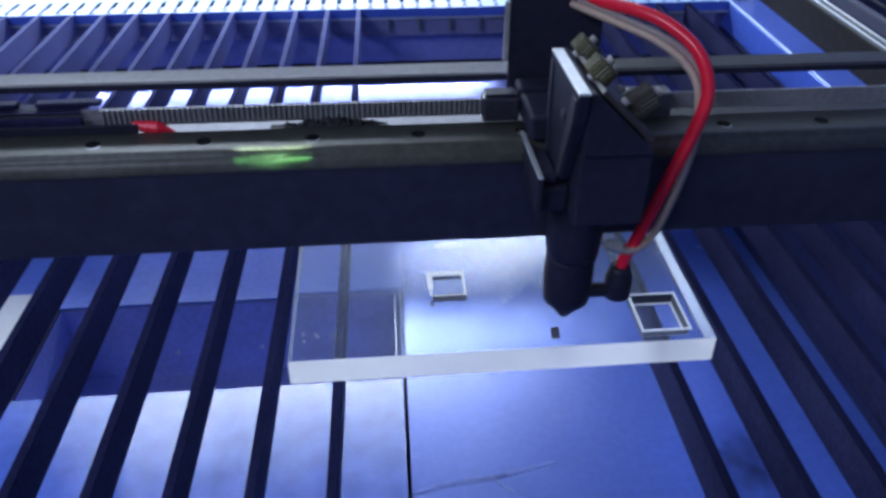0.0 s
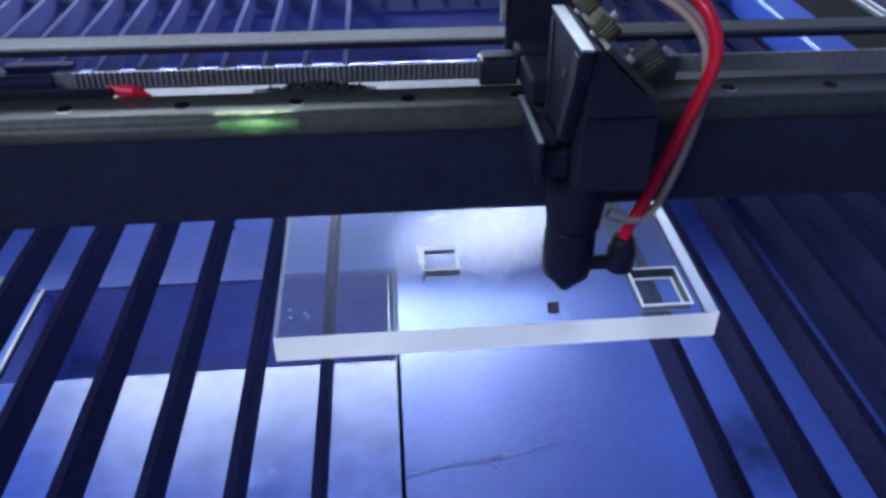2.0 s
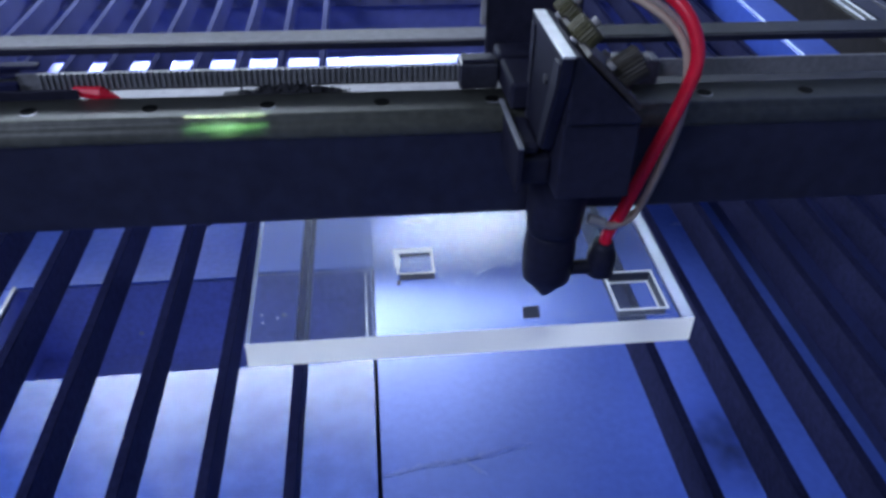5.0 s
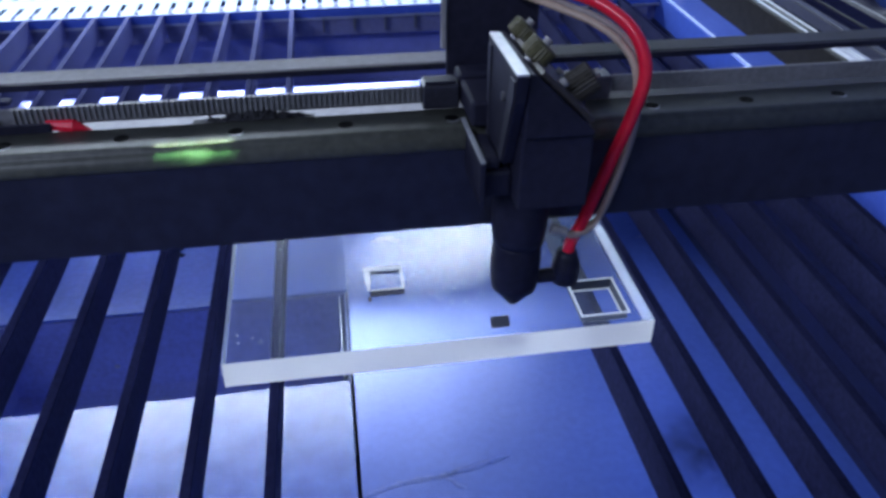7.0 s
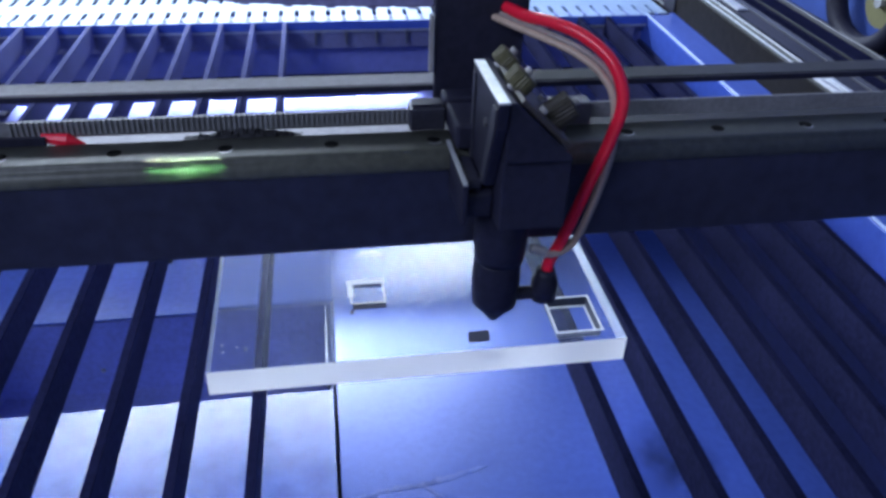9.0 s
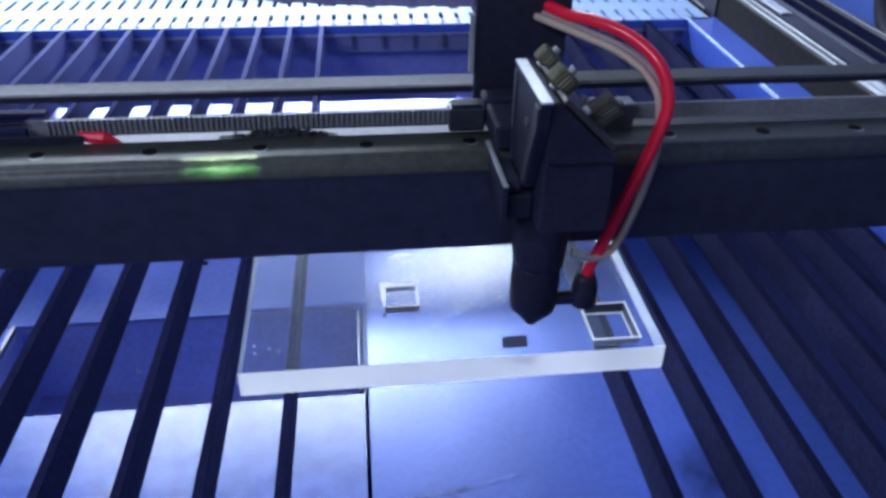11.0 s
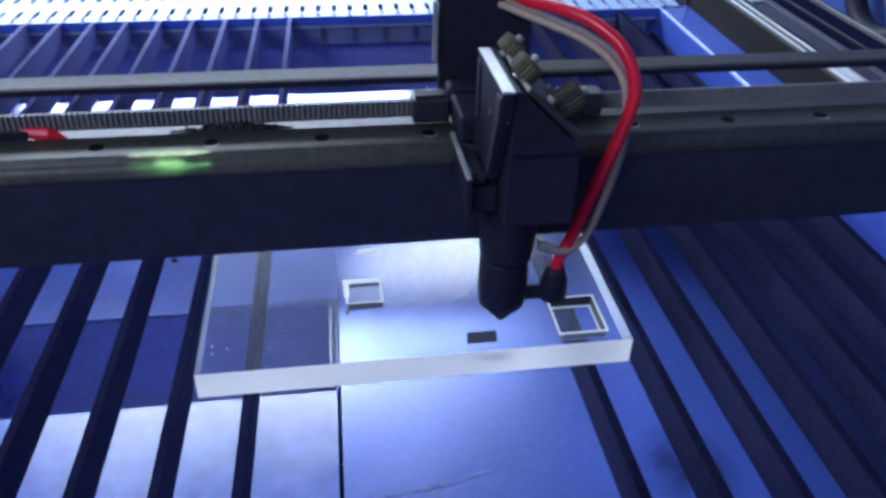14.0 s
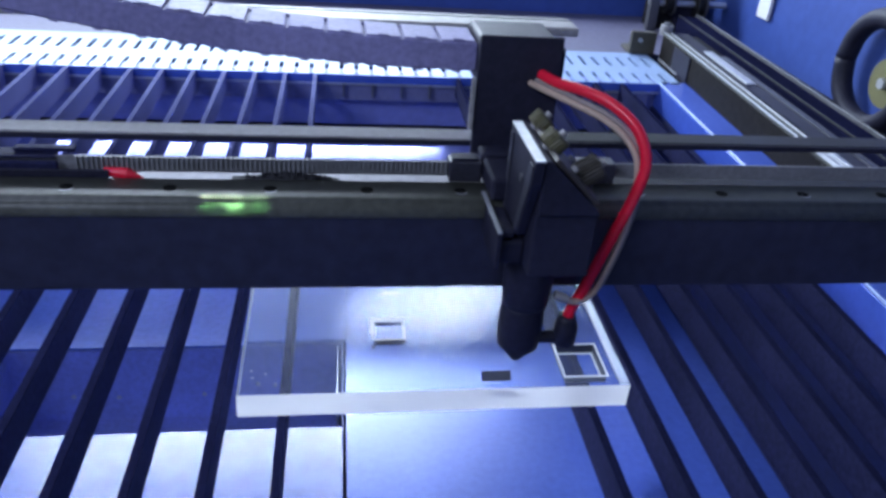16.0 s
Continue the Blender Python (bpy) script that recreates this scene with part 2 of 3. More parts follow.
def lathe(bm, rings, x, y, seg=32):
    """Adds a turned body about the upright line through x, y; rings of (radius, z)."""
    loops = [[bm.verts.new((x + r * math.cos(2 * math.pi * k / seg), y + r * math.sin(2 * math.pi * k / seg), z)) for k in range(seg)] for r, z in rings]
    for p, q in zip(loops, loops[1:]):
        for k in range(seg):
            bm.faces.new((p[k], p[(k + 1) % seg], q[(k + 1) % seg], q[k]))
    bm.faces.new(loops[0][::-1])
    bm.faces.new(loops[-1])
    return bm


def tube(bm, pts, r, seg=14, steps=10, up=(0, 1, 0)):
    """Adds a round hose along a smooth line through the points."""
    p = [Vector(q) for q in pts]
    p = [2 * p[0] - p[1], *p, 2 * p[-1] - p[-2]]
    line = []
    for i in range(1, len(p) - 2):
        for k in range(steps):
            u = k / steps
            line.append(0.5 * (2 * p[i] + (p[i + 1] - p[i - 1]) * u + (2 * p[i - 1] - 5 * p[i] + 4 * p[i + 1] - p[i + 2]) * u * u + (3 * p[i] - p[i - 1] - 3 * p[i + 1] + p[i + 2]) * u ** 3))
    line.append(p[-2])
    up, loops = Vector(up), []
    for i, c in enumerate(line):
        d = (line[min(i + 1, len(line) - 1)] - line[max(i - 1, 0)]).normalized()
        s = d.cross(up).normalized()
        w = s.cross(d).normalized()
        loops.append([bm.verts.new(c + r * (math.cos(2 * math.pi * k / seg) * s + math.sin(2 * math.pi * k / seg) * w)) for k in range(seg)])
    for a, b in zip(loops, loops[1:]):
        for k in range(seg):
            bm.faces.new((a[k], a[(k + 1) % seg], b[(k + 1) % seg], b[k]))
    bm.faces.new(loops[0][::-1])
    bm.faces.new(loops[-1])
    return bm


def part(name, bm, material, parent=None, label="", smooth=False):
    """Links a bmesh as one mesh object, under its thing where one is given."""
    me = bpy.data.meshes.new(name)
    bmesh.ops.recalc_face_normals(bm, faces=bm.faces[:])
    bm.to_mesh(me)
    bm.free()
    me.materials.append(material)
    if smooth:
        me.shade_auto_smooth(angle=radians(35)) if hasattr(me, "shade_auto_smooth") else me.shade_smooth()
    ob = new(name, me)
    ob.parent = parent
    if label:
        ob["label"] = label
    return ob


def B(*a, **k):
    return box(bmesh.new(), *a, **k)


def C(*a, **k):
    return cyl(bmesh.new(), *a, **k)


def thing(name, label, category, group="", kind=""):
    return tagged(new(name), label, category, group, kind)


# ---- the hall ----
def structure(name, bm, material, label):
    return tagged(part(name, bm, material), label, name.split("_")[0], "", "structure")


structure("floor", B(-5, 5, -3, 5, -1.0, -0.9), CONCRETE, "grey concrete floor of the workshop")
structure("ceiling", B(-5, 5, -3, 5, 3.2, 3.3), PLASTER, "pale plastered workshop ceiling")
def fill_panel():
    """An added glowing panel out of view, brighter in the middle, for a soft reflection."""
    m = bpy.data.materials.new("fill_panel_glow")
    m.use_nodes = True
    n, l = m.node_tree.nodes, m.node_tree.links
    b = n["Principled BSDF"]
    b.inputs["Base Color"].default_value = (0.7, 0.75, 0.8, 1)
    tc, gr, mp, no = n.new("ShaderNodeTexCoord"), n.new("ShaderNodeTexGradient"), n.new("ShaderNodeMapping"), n.new("ShaderNodeTexNoise")
    gr.gradient_type = "SPHERICAL"
    mp.inputs["Scale"].default_value = (1.25, 2.0, 1.0)
    no.inputs["Scale"].default_value = 1.6
    mu, sc = n.new("ShaderNodeMath"), n.new("ShaderNodeMath")
    mu.operation = sc.operation = "MULTIPLY"
    sc.inputs[1].default_value = 64.0
    l.new(tc.outputs["Object"], mp.inputs["Vector"])
    l.new(mp.outputs["Vector"], gr.inputs["Vector"])
    l.new(tc.outputs["Object"], no.inputs["Vector"])
    l.new(gr.outputs["Fac"], mu.inputs[0])
    l.new(no.outputs["Fac"], mu.inputs[1])
    l.new(mu.outputs[0], sc.inputs[0])
    l.new(sc.outputs[0], b.inputs["Emission Strength"])
    b.inputs["Emission Color"].default_value = (0.66, 0.79, 1.0, 1)
    ob = structure("ceiling_light", B(-0.8, 0.8, -0.5, 0.5, 0.0, 0.01), m, "unseen glowing panel added for the soft reflection on plate and floor")
    ob.matrix_world = pose(0.72, 4.10, 2.35, 0, 0, 40)


fill_panel()
bm = B(-0.775, 0.805, -0.165, 1.66, -0.8998, -0.47)
structure("machine_base", bm, mat("dark_blue_cabinet", (0.02, 0.05, 0.22), 0.5, 0.0, 0.1, 10), "dark blue steel cabinet under the cutting bed")
structure("wall_south", B(-5, 5, -3.1, -3, -1.0, 3.3), PLASTER, "pale plastered workshop wall")
structure("wall_east", B(5, 5.1, -3.1, 5.1, -1.0, 3.3), PLASTER, "pale plastered workshop wall")
structure("wall_west", B(-5.1, -5, -3.1, 5.1, -1.0, 3.3), PLASTER, "pale plastered workshop wall")
bm = B(-5, 5, 5, 5.1, -1.0, 0.6)
box(bm, -5, 5, 5, 5.1, 2.3, 3.3)
box(bm, -5, -3.9, 5, 5.1, 0.6, 2.3)
box(bm, 1.0, 5, 5, 5.1, 0.6, 2.3)
structure("wall_north", bm, PLASTER, "pale plastered workshop wall with a wide window opening")

# ---- cutting bed: hopper, slats, grate ----
SKEW = 0.023
ZF = -0.2823


def sx(x, y):
    return x + SKEW * (y - 0.4)


def slab(bm, x0, x1, y0, y1, z0, z1):
    """A box whose long sides follow the bed's slight turn."""
    box(bm, x0, x1, y0, y1, z0, z1)
    bm.verts.ensure_lookup_table()
    for v in bm.verts[-8:]:
        v.co.x = sx(v.co.x, v.co.y)
    return bm


def panel(name, label, material, *a):
    return tagged(part(name, slab(bmesh.new(), *a), material), label, "tray panel", "", "structure")


panel("tray_floor", "glossy blue sheet steel floor of the hopper", BLUE, 0.0235, 0.515, -0.15, 1.20, ZF - 0.003, ZF)
panel("tray_floor", "glossy blue sheet steel floor before the well", BLUE_WORN, -0.70, 0.0190, -0.15, 0.711, ZF - 0.003, ZF)
panel("tray_floor", "glossy blue sheet steel floor behind the well", BLUE_DULL, -0.70, 0.0230, 0.8755, 1.20, ZF - 0.003, ZF)
panel("tray_floor", "glossy blue sheet steel floor beside the well", BLUE_DULL, -0.70, -0.408, 0.7115, 0.8725, ZF - 0.003, ZF)
panel("tray_base", "dark underside of the hopper", SLAT, -0.72, 0.62, -0.2, 1.25, -0.46, -0.45)
well = thing("dust_well", "sunken blue dust well with a bright folded rim", "dust tray", kind="structure")
part("well_wall", slab(bmesh.new(), -0.408, 0.0205, 0.873, 0.875, -0.40, ZF - 0.0035), WELL, well)
part("well_wall", slab(bmesh.new(), -0.408, 0.0205, 0.709, 0.711, -0.40, ZF - 0.0035), WELL, well)
part("well_wall", slab(bmesh.new(), -0.410, -0.408, 0.711, 0.873, -0.40, ZF + 0.0), WELL, well)
part("well_wall", slab(bmesh.new(), 0.0185, 0.0205, 0.711, 0.873, -0.40, ZF + 0.0), WELL, well)
part("well_floor", slab(bmesh.new(), -0.408, 0.0185, 0.711, 0.873, -0.402, -0.40), WELL, well)
part("well_flange", slab(bmesh.new(), 0.0120, 0.0131, 0.748, 0.868, -0.3998, ZF - 0.004), ALU, well, "bright bare metal flange")
part("well_rim", slab(bmesh.new(), -0.4135, -0.4095, 0.7115, 0.8725, ZF + 0.0002, ZF + 0.004), ALU, well, "bright bare metal rim")

# the rear wall's blue is paled to carry the glare over it
panel("tray_wall", "hazed blue rear wall of the hopper", HAZED, -0.70, 0.53, 1.185, 1.20, ZF, -0.002)
panel("tray_wall", "blue side wall of the hopper", BLUE_WALL, -0.715, -0.70, -0.15, 1.20, -0.45, 0.0)
# this wall gets little light; its shade is put into the darker blue
panel("tray_wall", "shaded dark blue side wall of the hopper", DULL, 0.515, 0.530, -0.15, 1.185, -0.45, -0.042)
panel("tray_wall", "blue front wall of the hopper", BLUE_WALL, -0.715, 0.53, -0.165, -0.15, -0.45, 0.02)

strip = thing("led_strip", "white diode strip light under the rear grate", "strip light")
part("channel", slab(bmesh.new(), -0.62, 0.17, 1.1715, 1.1845, -0.1165, -0.1135), HAZED, strip)
bm = bmesh.new()
for k in range(16):
    slab(bm, -0.412 + 0.038 * k, -0.405 + 0.038 * k, 1.1765, 1.1815, -0.1171, -0.1166)
tagged(part("diodes", bm, DIODE, strip, "row of white diodes"), kind="stuff")

frame_bar = thing("bed_frame", "dark steel frame that carries the slats", "bed frame", kind="structure")
# rear bar is lighter than the front one: haze put into its colour
part("rear_bar", slab(bmesh.new(), -0.70, 0.50, 1.168, 1.182, -0.040, -0.013), FRAME, frame_bar)
part("front_bar", slab(bmesh.new(), -0.70, 0.50, 0.02, 0.05, -0.060, -0.0285), SLAT, frame_bar)
for k in range(4):
    x = 0.0160 + 0.0436 * k
    part("slat_notch", slab(bmesh.new(), x, x + 0.003, 1.160, 1.1675, -0.032, -0.014), GREY, frame_bar)

SL = [-0.0277 - 0.0436 * k for k in range(15)] + [0.1880 + 0.0436 * k for k in range(7)]
for x in SL:
    slat = thing("bed_slat", "sooty dark steel knife slat of the cutting bed", "slat", "slats of the cutting bed")
    # left slats take the haze-paled copies, the right ones stay dark
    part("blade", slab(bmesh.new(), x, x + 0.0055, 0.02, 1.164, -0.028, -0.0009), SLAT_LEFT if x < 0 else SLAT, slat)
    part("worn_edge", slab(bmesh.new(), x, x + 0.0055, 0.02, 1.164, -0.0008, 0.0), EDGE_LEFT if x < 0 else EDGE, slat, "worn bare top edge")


def grate():
    """Slotted sheet at the back of the bed: cells round two rows of slots."""
    bm = bmesh.new()
    ys = [1.168, 1.1705, 1.222, 1.262, 1.312, 1.345]
    n, p, w = 57, 0.0226, 0.0064
    x0 = -0.735
    for i in range(n):
        a, b, c = x0 + i * p, x0 + i * p + w, x0 + (i + 1) * p
        for j in range(5):
            if j in (1, 3):
                slab(bm, b, c, ys[j], ys[j + 1], -0.003, 0.0)
    for j in (0, 2, 4):
        slab(bm, x0, x0 + n * p, ys[j], ys[j + 1], -0.003, 0.0)
    g = tagged(part("rear_grate", bm, GRATE), "pale blue enamelled exhaust grate with two rows of slots", "grate", "", "structure")
    part("lip", slab(bmesh.new(), x0, x0 + n * p, 1.1655, 1.1678, -0.0125, 0.0002), BLUE, g)
    part("lip_edge", slab(bmesh.new(), x0, x0 + n * p, 1.1640, 1.1678, -0.0155, -0.0128), ALU, g, "bright folded lip")
    # near-black sheet: the dark inside the slots is put into its colour
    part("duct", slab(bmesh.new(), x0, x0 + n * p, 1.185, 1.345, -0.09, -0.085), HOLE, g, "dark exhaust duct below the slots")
    return g


grate()
panel("rear_deck", "dull grey steel deck behind the grate", DECK, -0.74, 0.66, 1.3455, 1.64, -0.004, -0.001)
panel("rear_wall", "blue rear wall of the machine", BLUE_WALL, -0.74, 0.90, 1.64, 1.66, -0.45, 0.10)

# ---- right side: ledge, guide, wall ----
SIDE = Matrix.Translation((0.525, 0.85, 0)) @ Matrix.Rotation(-radians(2.6), 4, "Z")


def side(bm):
    bmesh.ops.transform(bm, matrix=SIDE, verts=bm.verts[:])
    return bm


ledge = thing("bed_ledge", "bright blue folded steel ledge along the bed", "ledge", kind="structure")
part("top", side(B(-0.0025, 0.042, -0.95, 0.33, -0.003, 0.0, 0.001)), BLUE, ledge)
# light strip paints the glint that runs along the fold
part("fold", side(B(-0.0050, -0.0027, -0.95, 0.33, -0.0015, 0.0012, 0.0008)), FOLD, ledge, "bright fold with its glint in the colour")
part("inner_face", side(B(-0.006, -0.003, -0.95, 0.33, -0.040, -0.0018, 0.001)), BLUE, ledge)
guide = thing("guide_rail", "dark steel guide beam with a polished rail on top", "linear guide")
part("beam", side(B(0.0425, 0.105, -0.95, 0.470, -0.02, 0.0410, 0.002)), GUIDE, guide)
part("rail", side(B(0.0425, 0.0580, -0.95, 0.470, 0.0412, 0.0452, 0.0010)), RAIL, guide, "steel rail")
part("rail_track", side(B(0.0426, 0.0446, -0.95, 0.469, 0.0454, 0.0470, 0.0005)), ALU, guide, "polished track")
part("rail_track", side(B(0.0540, 0.0562, -0.95, 0.469, 0.0454, 0.0470, 0.0005)), ALU, guide, "polished track")
part("cover_strip", side(B(0.0462, 0.0522, -0.40, -0.030, 0.0454, 0.0474, 0.0005)), ALU, guide, "bright bare cover strip")
part("cover_strip", side(B(0.0580, 0.0645, -0.40, -0.030, 0.0454, 0.0474, 0.0005)), ALU, guide, "bright bare cover strip")
part("cover_strip", side(B(0.0690, 0.0835, 0.185, 0.350, 0.0450, 0.0475, 0.0006)), ALU, guide, "bright bare cover strip")
part("belt", side(B(0.0650, 0.0870, -0.95, 0.470, 0.0420, 0.0446)), BLACK, guide)
part("belt_edge", side(B(0.0890, 0.0985, -0.95, 0.330, 0.0420, 0.0462, 0.0006)), SCUFF, guide, "scuffed edge of the belt channel")
part("cap_edge", side(B(0.0385, 0.0398, 0.37, 0.46, 0.0002, 0.0030)), ALU, guide, "bright bare edge")
part("end_cap", side(B(0.040, 0.0415, 0.33, 0.402, -0.002, 0.040)), BLACK, guide)
part("end_bracket", side(B(-0.0060, 0.0400, 0.4880, 0.4980, 0.0003, 0.0400, 0.002)), KHAKI, guide, "dull khaki end bracket")
part("end_bracket_foot", side(B(-0.0060, 0.0400, 0.4982, 0.5400, 0.0003, 0.0060, 0.001)), KHAKI, guide)
part("bracket_bolt", side(C((0.0100, 0.4830, 0.026), (0.0100, 0.4878, 0.026), 0.0040, seg=6)), ALU, guide)
part("idler", side(C((0.0500, 0.4780, 0.0400), (0.0500, 0.4780, 0.0560), 0.0110, seg=24)), PALE, guide, "pale idler pulley")
part("idler_cap", side(C((0.0500, 0.4780, 0.0562), (0.0500, 0.4780, 0.0600), 0.0060, seg=18)), GREY, guide)
channel = thing("wiring_channel", "dark steel wiring channel along the blue wall", "wiring channel")
part("body", side(B(0.1300, 0.1700, -0.95, 0.640, -0.0015, 0.0380, 0.002)), NAVY, channel)
part("lip", side(B(0.1655, 0.1690, -0.95, 0.640, 0.0382, 0.0440, 0.0006)), GREY, channel, "worn grey lip")
part("lip", side(B(0.1310, 0.1335, -0.95, 0.640, 0.0382, 0.0410, 0.0006)), DARKM, channel)
# unseen upper part added to cut light and reflections on the right
panel("machine_wall", "blue painted side wall of the machine", BLUE_WALL, 0.790, 0.805, -0.15, 1.64, -0.45, 0.75)
panel("side_deck", "dark steel deck beside the guide", DARK, 0.62, 0.790, -0.15, 1.64, -0.012, -0.002)
panel("machine_wall", "blue painted side wall of the machine", BLUE_WALL, -0.775, -0.76, -0.15, 1.64, -0.45, 0.06)
panel("side_deck", "dark steel deck beside the hopper", SLAT, -0.76, -0.70, -0.15, 1.64, -0.03, -0.02)

motor = thing("drive_motor", "dark motor with pale pulleys at the end of the guide", "motor")
part("body", B(0.700, 0.770, 1.535, 1.595, -0.0015, 0.125, 0.004), BLACK, motor)
part("gearbox", B(0.655, 0.698, 1.540, 1.590, -0.0010, 0.075, 0.004), DARK, motor)
part("shaft", C((0.64, 1.53, 0.052), (0.80, 1.53, 0.052), 0.006), ALU, motor)
for x, r in ((0.672, 0.020), (0.735, 0.026)):
    part("pulley", C((x, 1.53, 0.052), (x + 0.014, 1.53, 0.052), r), DARK, motor)
    part("pulley_flange", C((x + 0.0142, 1.53, 0.052), (x + 0.018, 1.53, 0.052), r + 0.003), GREY, motor)
part("bracket", B(0.640, 0.660, 1.520, 1.535, -0.0010, 0.098, 0.002), GREY, motor, "pale worn bracket")
part("terminal", B(0.645, 0.660, 1.536, 1.552, 0.080, 0.100, 0.002), WHITE, motor, "white terminal block")

reel = thing("cable_reel", "olive plastic disc inside a black cable loop", "cable reel")
bm = bmesh.new()
loop = [(0.780, 1.010 + 0.074 * math.cos(a), 0.076 + 0.074 * math.sin(a)) for a in [2 * math.pi * k / 12 for k in range(13)]]
part("cable_loop", tube(bm, loop, 0.0150, 12, 4, (1, 0, 0)), BLACK, reel, "thick black cable loop", True)
part("disc", C((0.770, 0.970, 0.072), (0.800, 0.970, 0.072), 0.034, 0.038, 32), OLIVE, reel, "olive plastic disc")
part("bolt", C((0.762, 0.970, 0.072), (0.770, 0.970, 0.072), 0.008, seg=6), ALU, reel)
# white panel added in place of a bright opening in the wall
tray = tagged(part("wall_opening_panel", B(0.803, 0.8085, 1.37, 1.41, 0.062, 0.135), WHITE), "white panel standing in for a bright opening in the blue wall", "card")

# ---- gantry ----
gantry = thing("gantry_beam", "dark anodised gantry beam with a worn linear rail", "gantry beam")
bm = B(-0.72, 0.66, 0.434, 0.4875, 0.0845, 0.1400, 0.002)
part("beam", bm, BEAM, gantry)
PROFILE = [(0.4637, 0.1402), (0.4637, 0.1480), (0.4402, 0.1480), (0.4392, 0.1477), (0.4385, 0.1471), (0.4381, 0.1463), (0.4376, 0.1448), (0.4367, 0.1442), (0.4355, 0.1435), (0.4346, 0.1424), (0.4339, 0.1408), (0.4334, 0.1385), (0.4331, 0.1365), (0.4338, 0.1360), (0.4338, 0.1402)]
bm = bmesh.new()
ends = [[bm.verts.new((x, y, z)) for y, z in PROFILE] for x in (-0.72, 0.66)]
for k in range(len(PROFILE)):
    j = (k + 1) % len(PROFILE)
    bm.faces.new((ends[0][k], ends[0][j], ends[1][j], ends[1][k]))
bm.faces.new(ends[0])
bm.faces.new(ends[1][::-1])
part("rail", bm, RAIL, gantry, "worn steel rail with a rounded front", True)
# one strip in two tones: the right stretch has its shade in the colour
part("top_strip", B(0.1301, 0.66, 0.4640, 0.4870, 0.1403, 0.1440, 0.0005), DARKM, gantry, "shaded stretch of the aluminium strip")
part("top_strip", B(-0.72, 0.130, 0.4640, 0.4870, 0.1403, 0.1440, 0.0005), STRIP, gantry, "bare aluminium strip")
for k in range(-9, 13):
    x = -0.15 + 0.06 * k
    # flat black disc paints the shade inside the screw hole
    part("rail_hole", C((x, 0.450, 0.1470), (x, 0.450, 0.14835), 0.0041, seg=20), HOLE, gantry, "counterbored screw hole")
    if k % 2 == 0:
        part("hole_burr", C((x + 0.0004, 0.4487, 0.1470), (x + 0.0004, 0.4487, 0.14815), 0.0040, seg=20), ALU, gantry)
for s in (-1, 1):
    part("end_block", B(0.03 + s * 0.63 - 0.035, 0.03 + s * 0.63 + 0.035, 0.42, 0.50, 0.06, 0.084, 0.002), BLACK, gantry)


def belt():
    t = thing("toothed_belt", "grey rubber toothed belt along the gantry", "belt")
    part("band", B(-0.72, 0.66, 0.4725, 0.4740, 0.1485, 0.1590, 0.0002), BELT, t)
    bm = bmesh.new()
    for k in range(80):
        x = -0.149 + 0.0030 * k
        if x > 0.085:
            continue
        box(bm, x, x + 0.0015, 0.4702, 0.4724, 0.1508, 0.1592)
    tagged(part("teeth", bm, BELT, t), kind="stuff")
    t2 = thing("return_belt", "smooth grey back strand of the belt", "belt")
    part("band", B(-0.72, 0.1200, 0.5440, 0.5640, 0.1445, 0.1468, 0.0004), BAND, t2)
    # darker copy of the band: shade right of the head put into its colour
    part("band", B(0.1202, 0.66, 0.5440, 0.5640, 0.1445, 0.1468, 0.0004), DARKM, t2, "shaded dark stretch of the belt")
    # black bar paints the unlit front side of the strand
    part("edge", B(-0.72, 0.66, 0.5415, 0.5438, 0.1420, 0.1462, 0.0004), BLACK, t2)
    return t


belt()
clamp = thing("belt_cover", "dark grey steel cover plate over the belt end", "cover plate")
part("plate", B(-0.70, -0.158, 0.466, 0.4700, 0.1480, 0.1570, 0.0015), SLAT, clamp)
part("roof", B(-0.70, -0.160, 0.4702, 0.4840, 0.1575, 0.1590, 0.0006), SLAT, clamp)
for x in (-0.186, -0.232):
    bm = B(x, x + 0.036, 0.4765, 0.4835, 0.1592, 0.1618, 0.001)
    part("tab", bm, SLAT, clamp)
# black bar added as the shade below the cover plate
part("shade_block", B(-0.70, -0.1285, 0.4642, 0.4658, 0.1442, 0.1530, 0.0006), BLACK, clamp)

plug = thing("red_plug", "red pointed rubber plug beside the belt", "rubber plug")
part("body", C((-0.132, 0.4690, 0.1504), (-0.118, 0.4684, 0.1486), 0.0026, 0.0042, seg=10), RED, plug)
part("tip", C((-0.118, 0.4684, 0.1486), (-0.1085, 0.4676, 0.1458), 0.0042, 0.0006, seg=10), RED, plug)

bm = bmesh.new()
rnd = random.Random(4)
NX, NY = 44, 12
heap = [[bm.verts.new((-0.0205 + 0.036 * u, 0.4715 + 0.0072 * v, 0.1436 + max(0.0, (1 - abs(u) ** 1.3) * (1 - v * v)) * 0.0088 * (0.75 + 0.5 * noise.noise(Vector((u * 6, v * 3, 1.7)))) + 0.0004 * rnd.random())) for v in [2 * j / NY - 1 for j in range(NY + 1)]] for u in [2 * i / NX - 1 for i in range(NX + 1)]]
for i in range(NX):
    for j in range(NY):
        bm.faces.new((heap[i][j], heap[i + 1][j], heap[i + 1][j + 1], heap[i][j + 1]))
for k in range(60):
    x = rnd.gauss(-0.0205, 0.014)
    if abs(x + 0.0205) < 0.030:
        bmesh.ops.create_icosphere(bm, subdivisions=1, radius=rnd.uniform(0.0006, 0.0014), matrix=Matrix.Translation((x, rnd.uniform(0.4665, 0.4705), 0.1446 + rnd.uniform(0, 0.005))))
tagged(part("soot_heap", bm, SOOT), "crumbly black soot heap on the aluminium strip", "soot", "", "stuff")

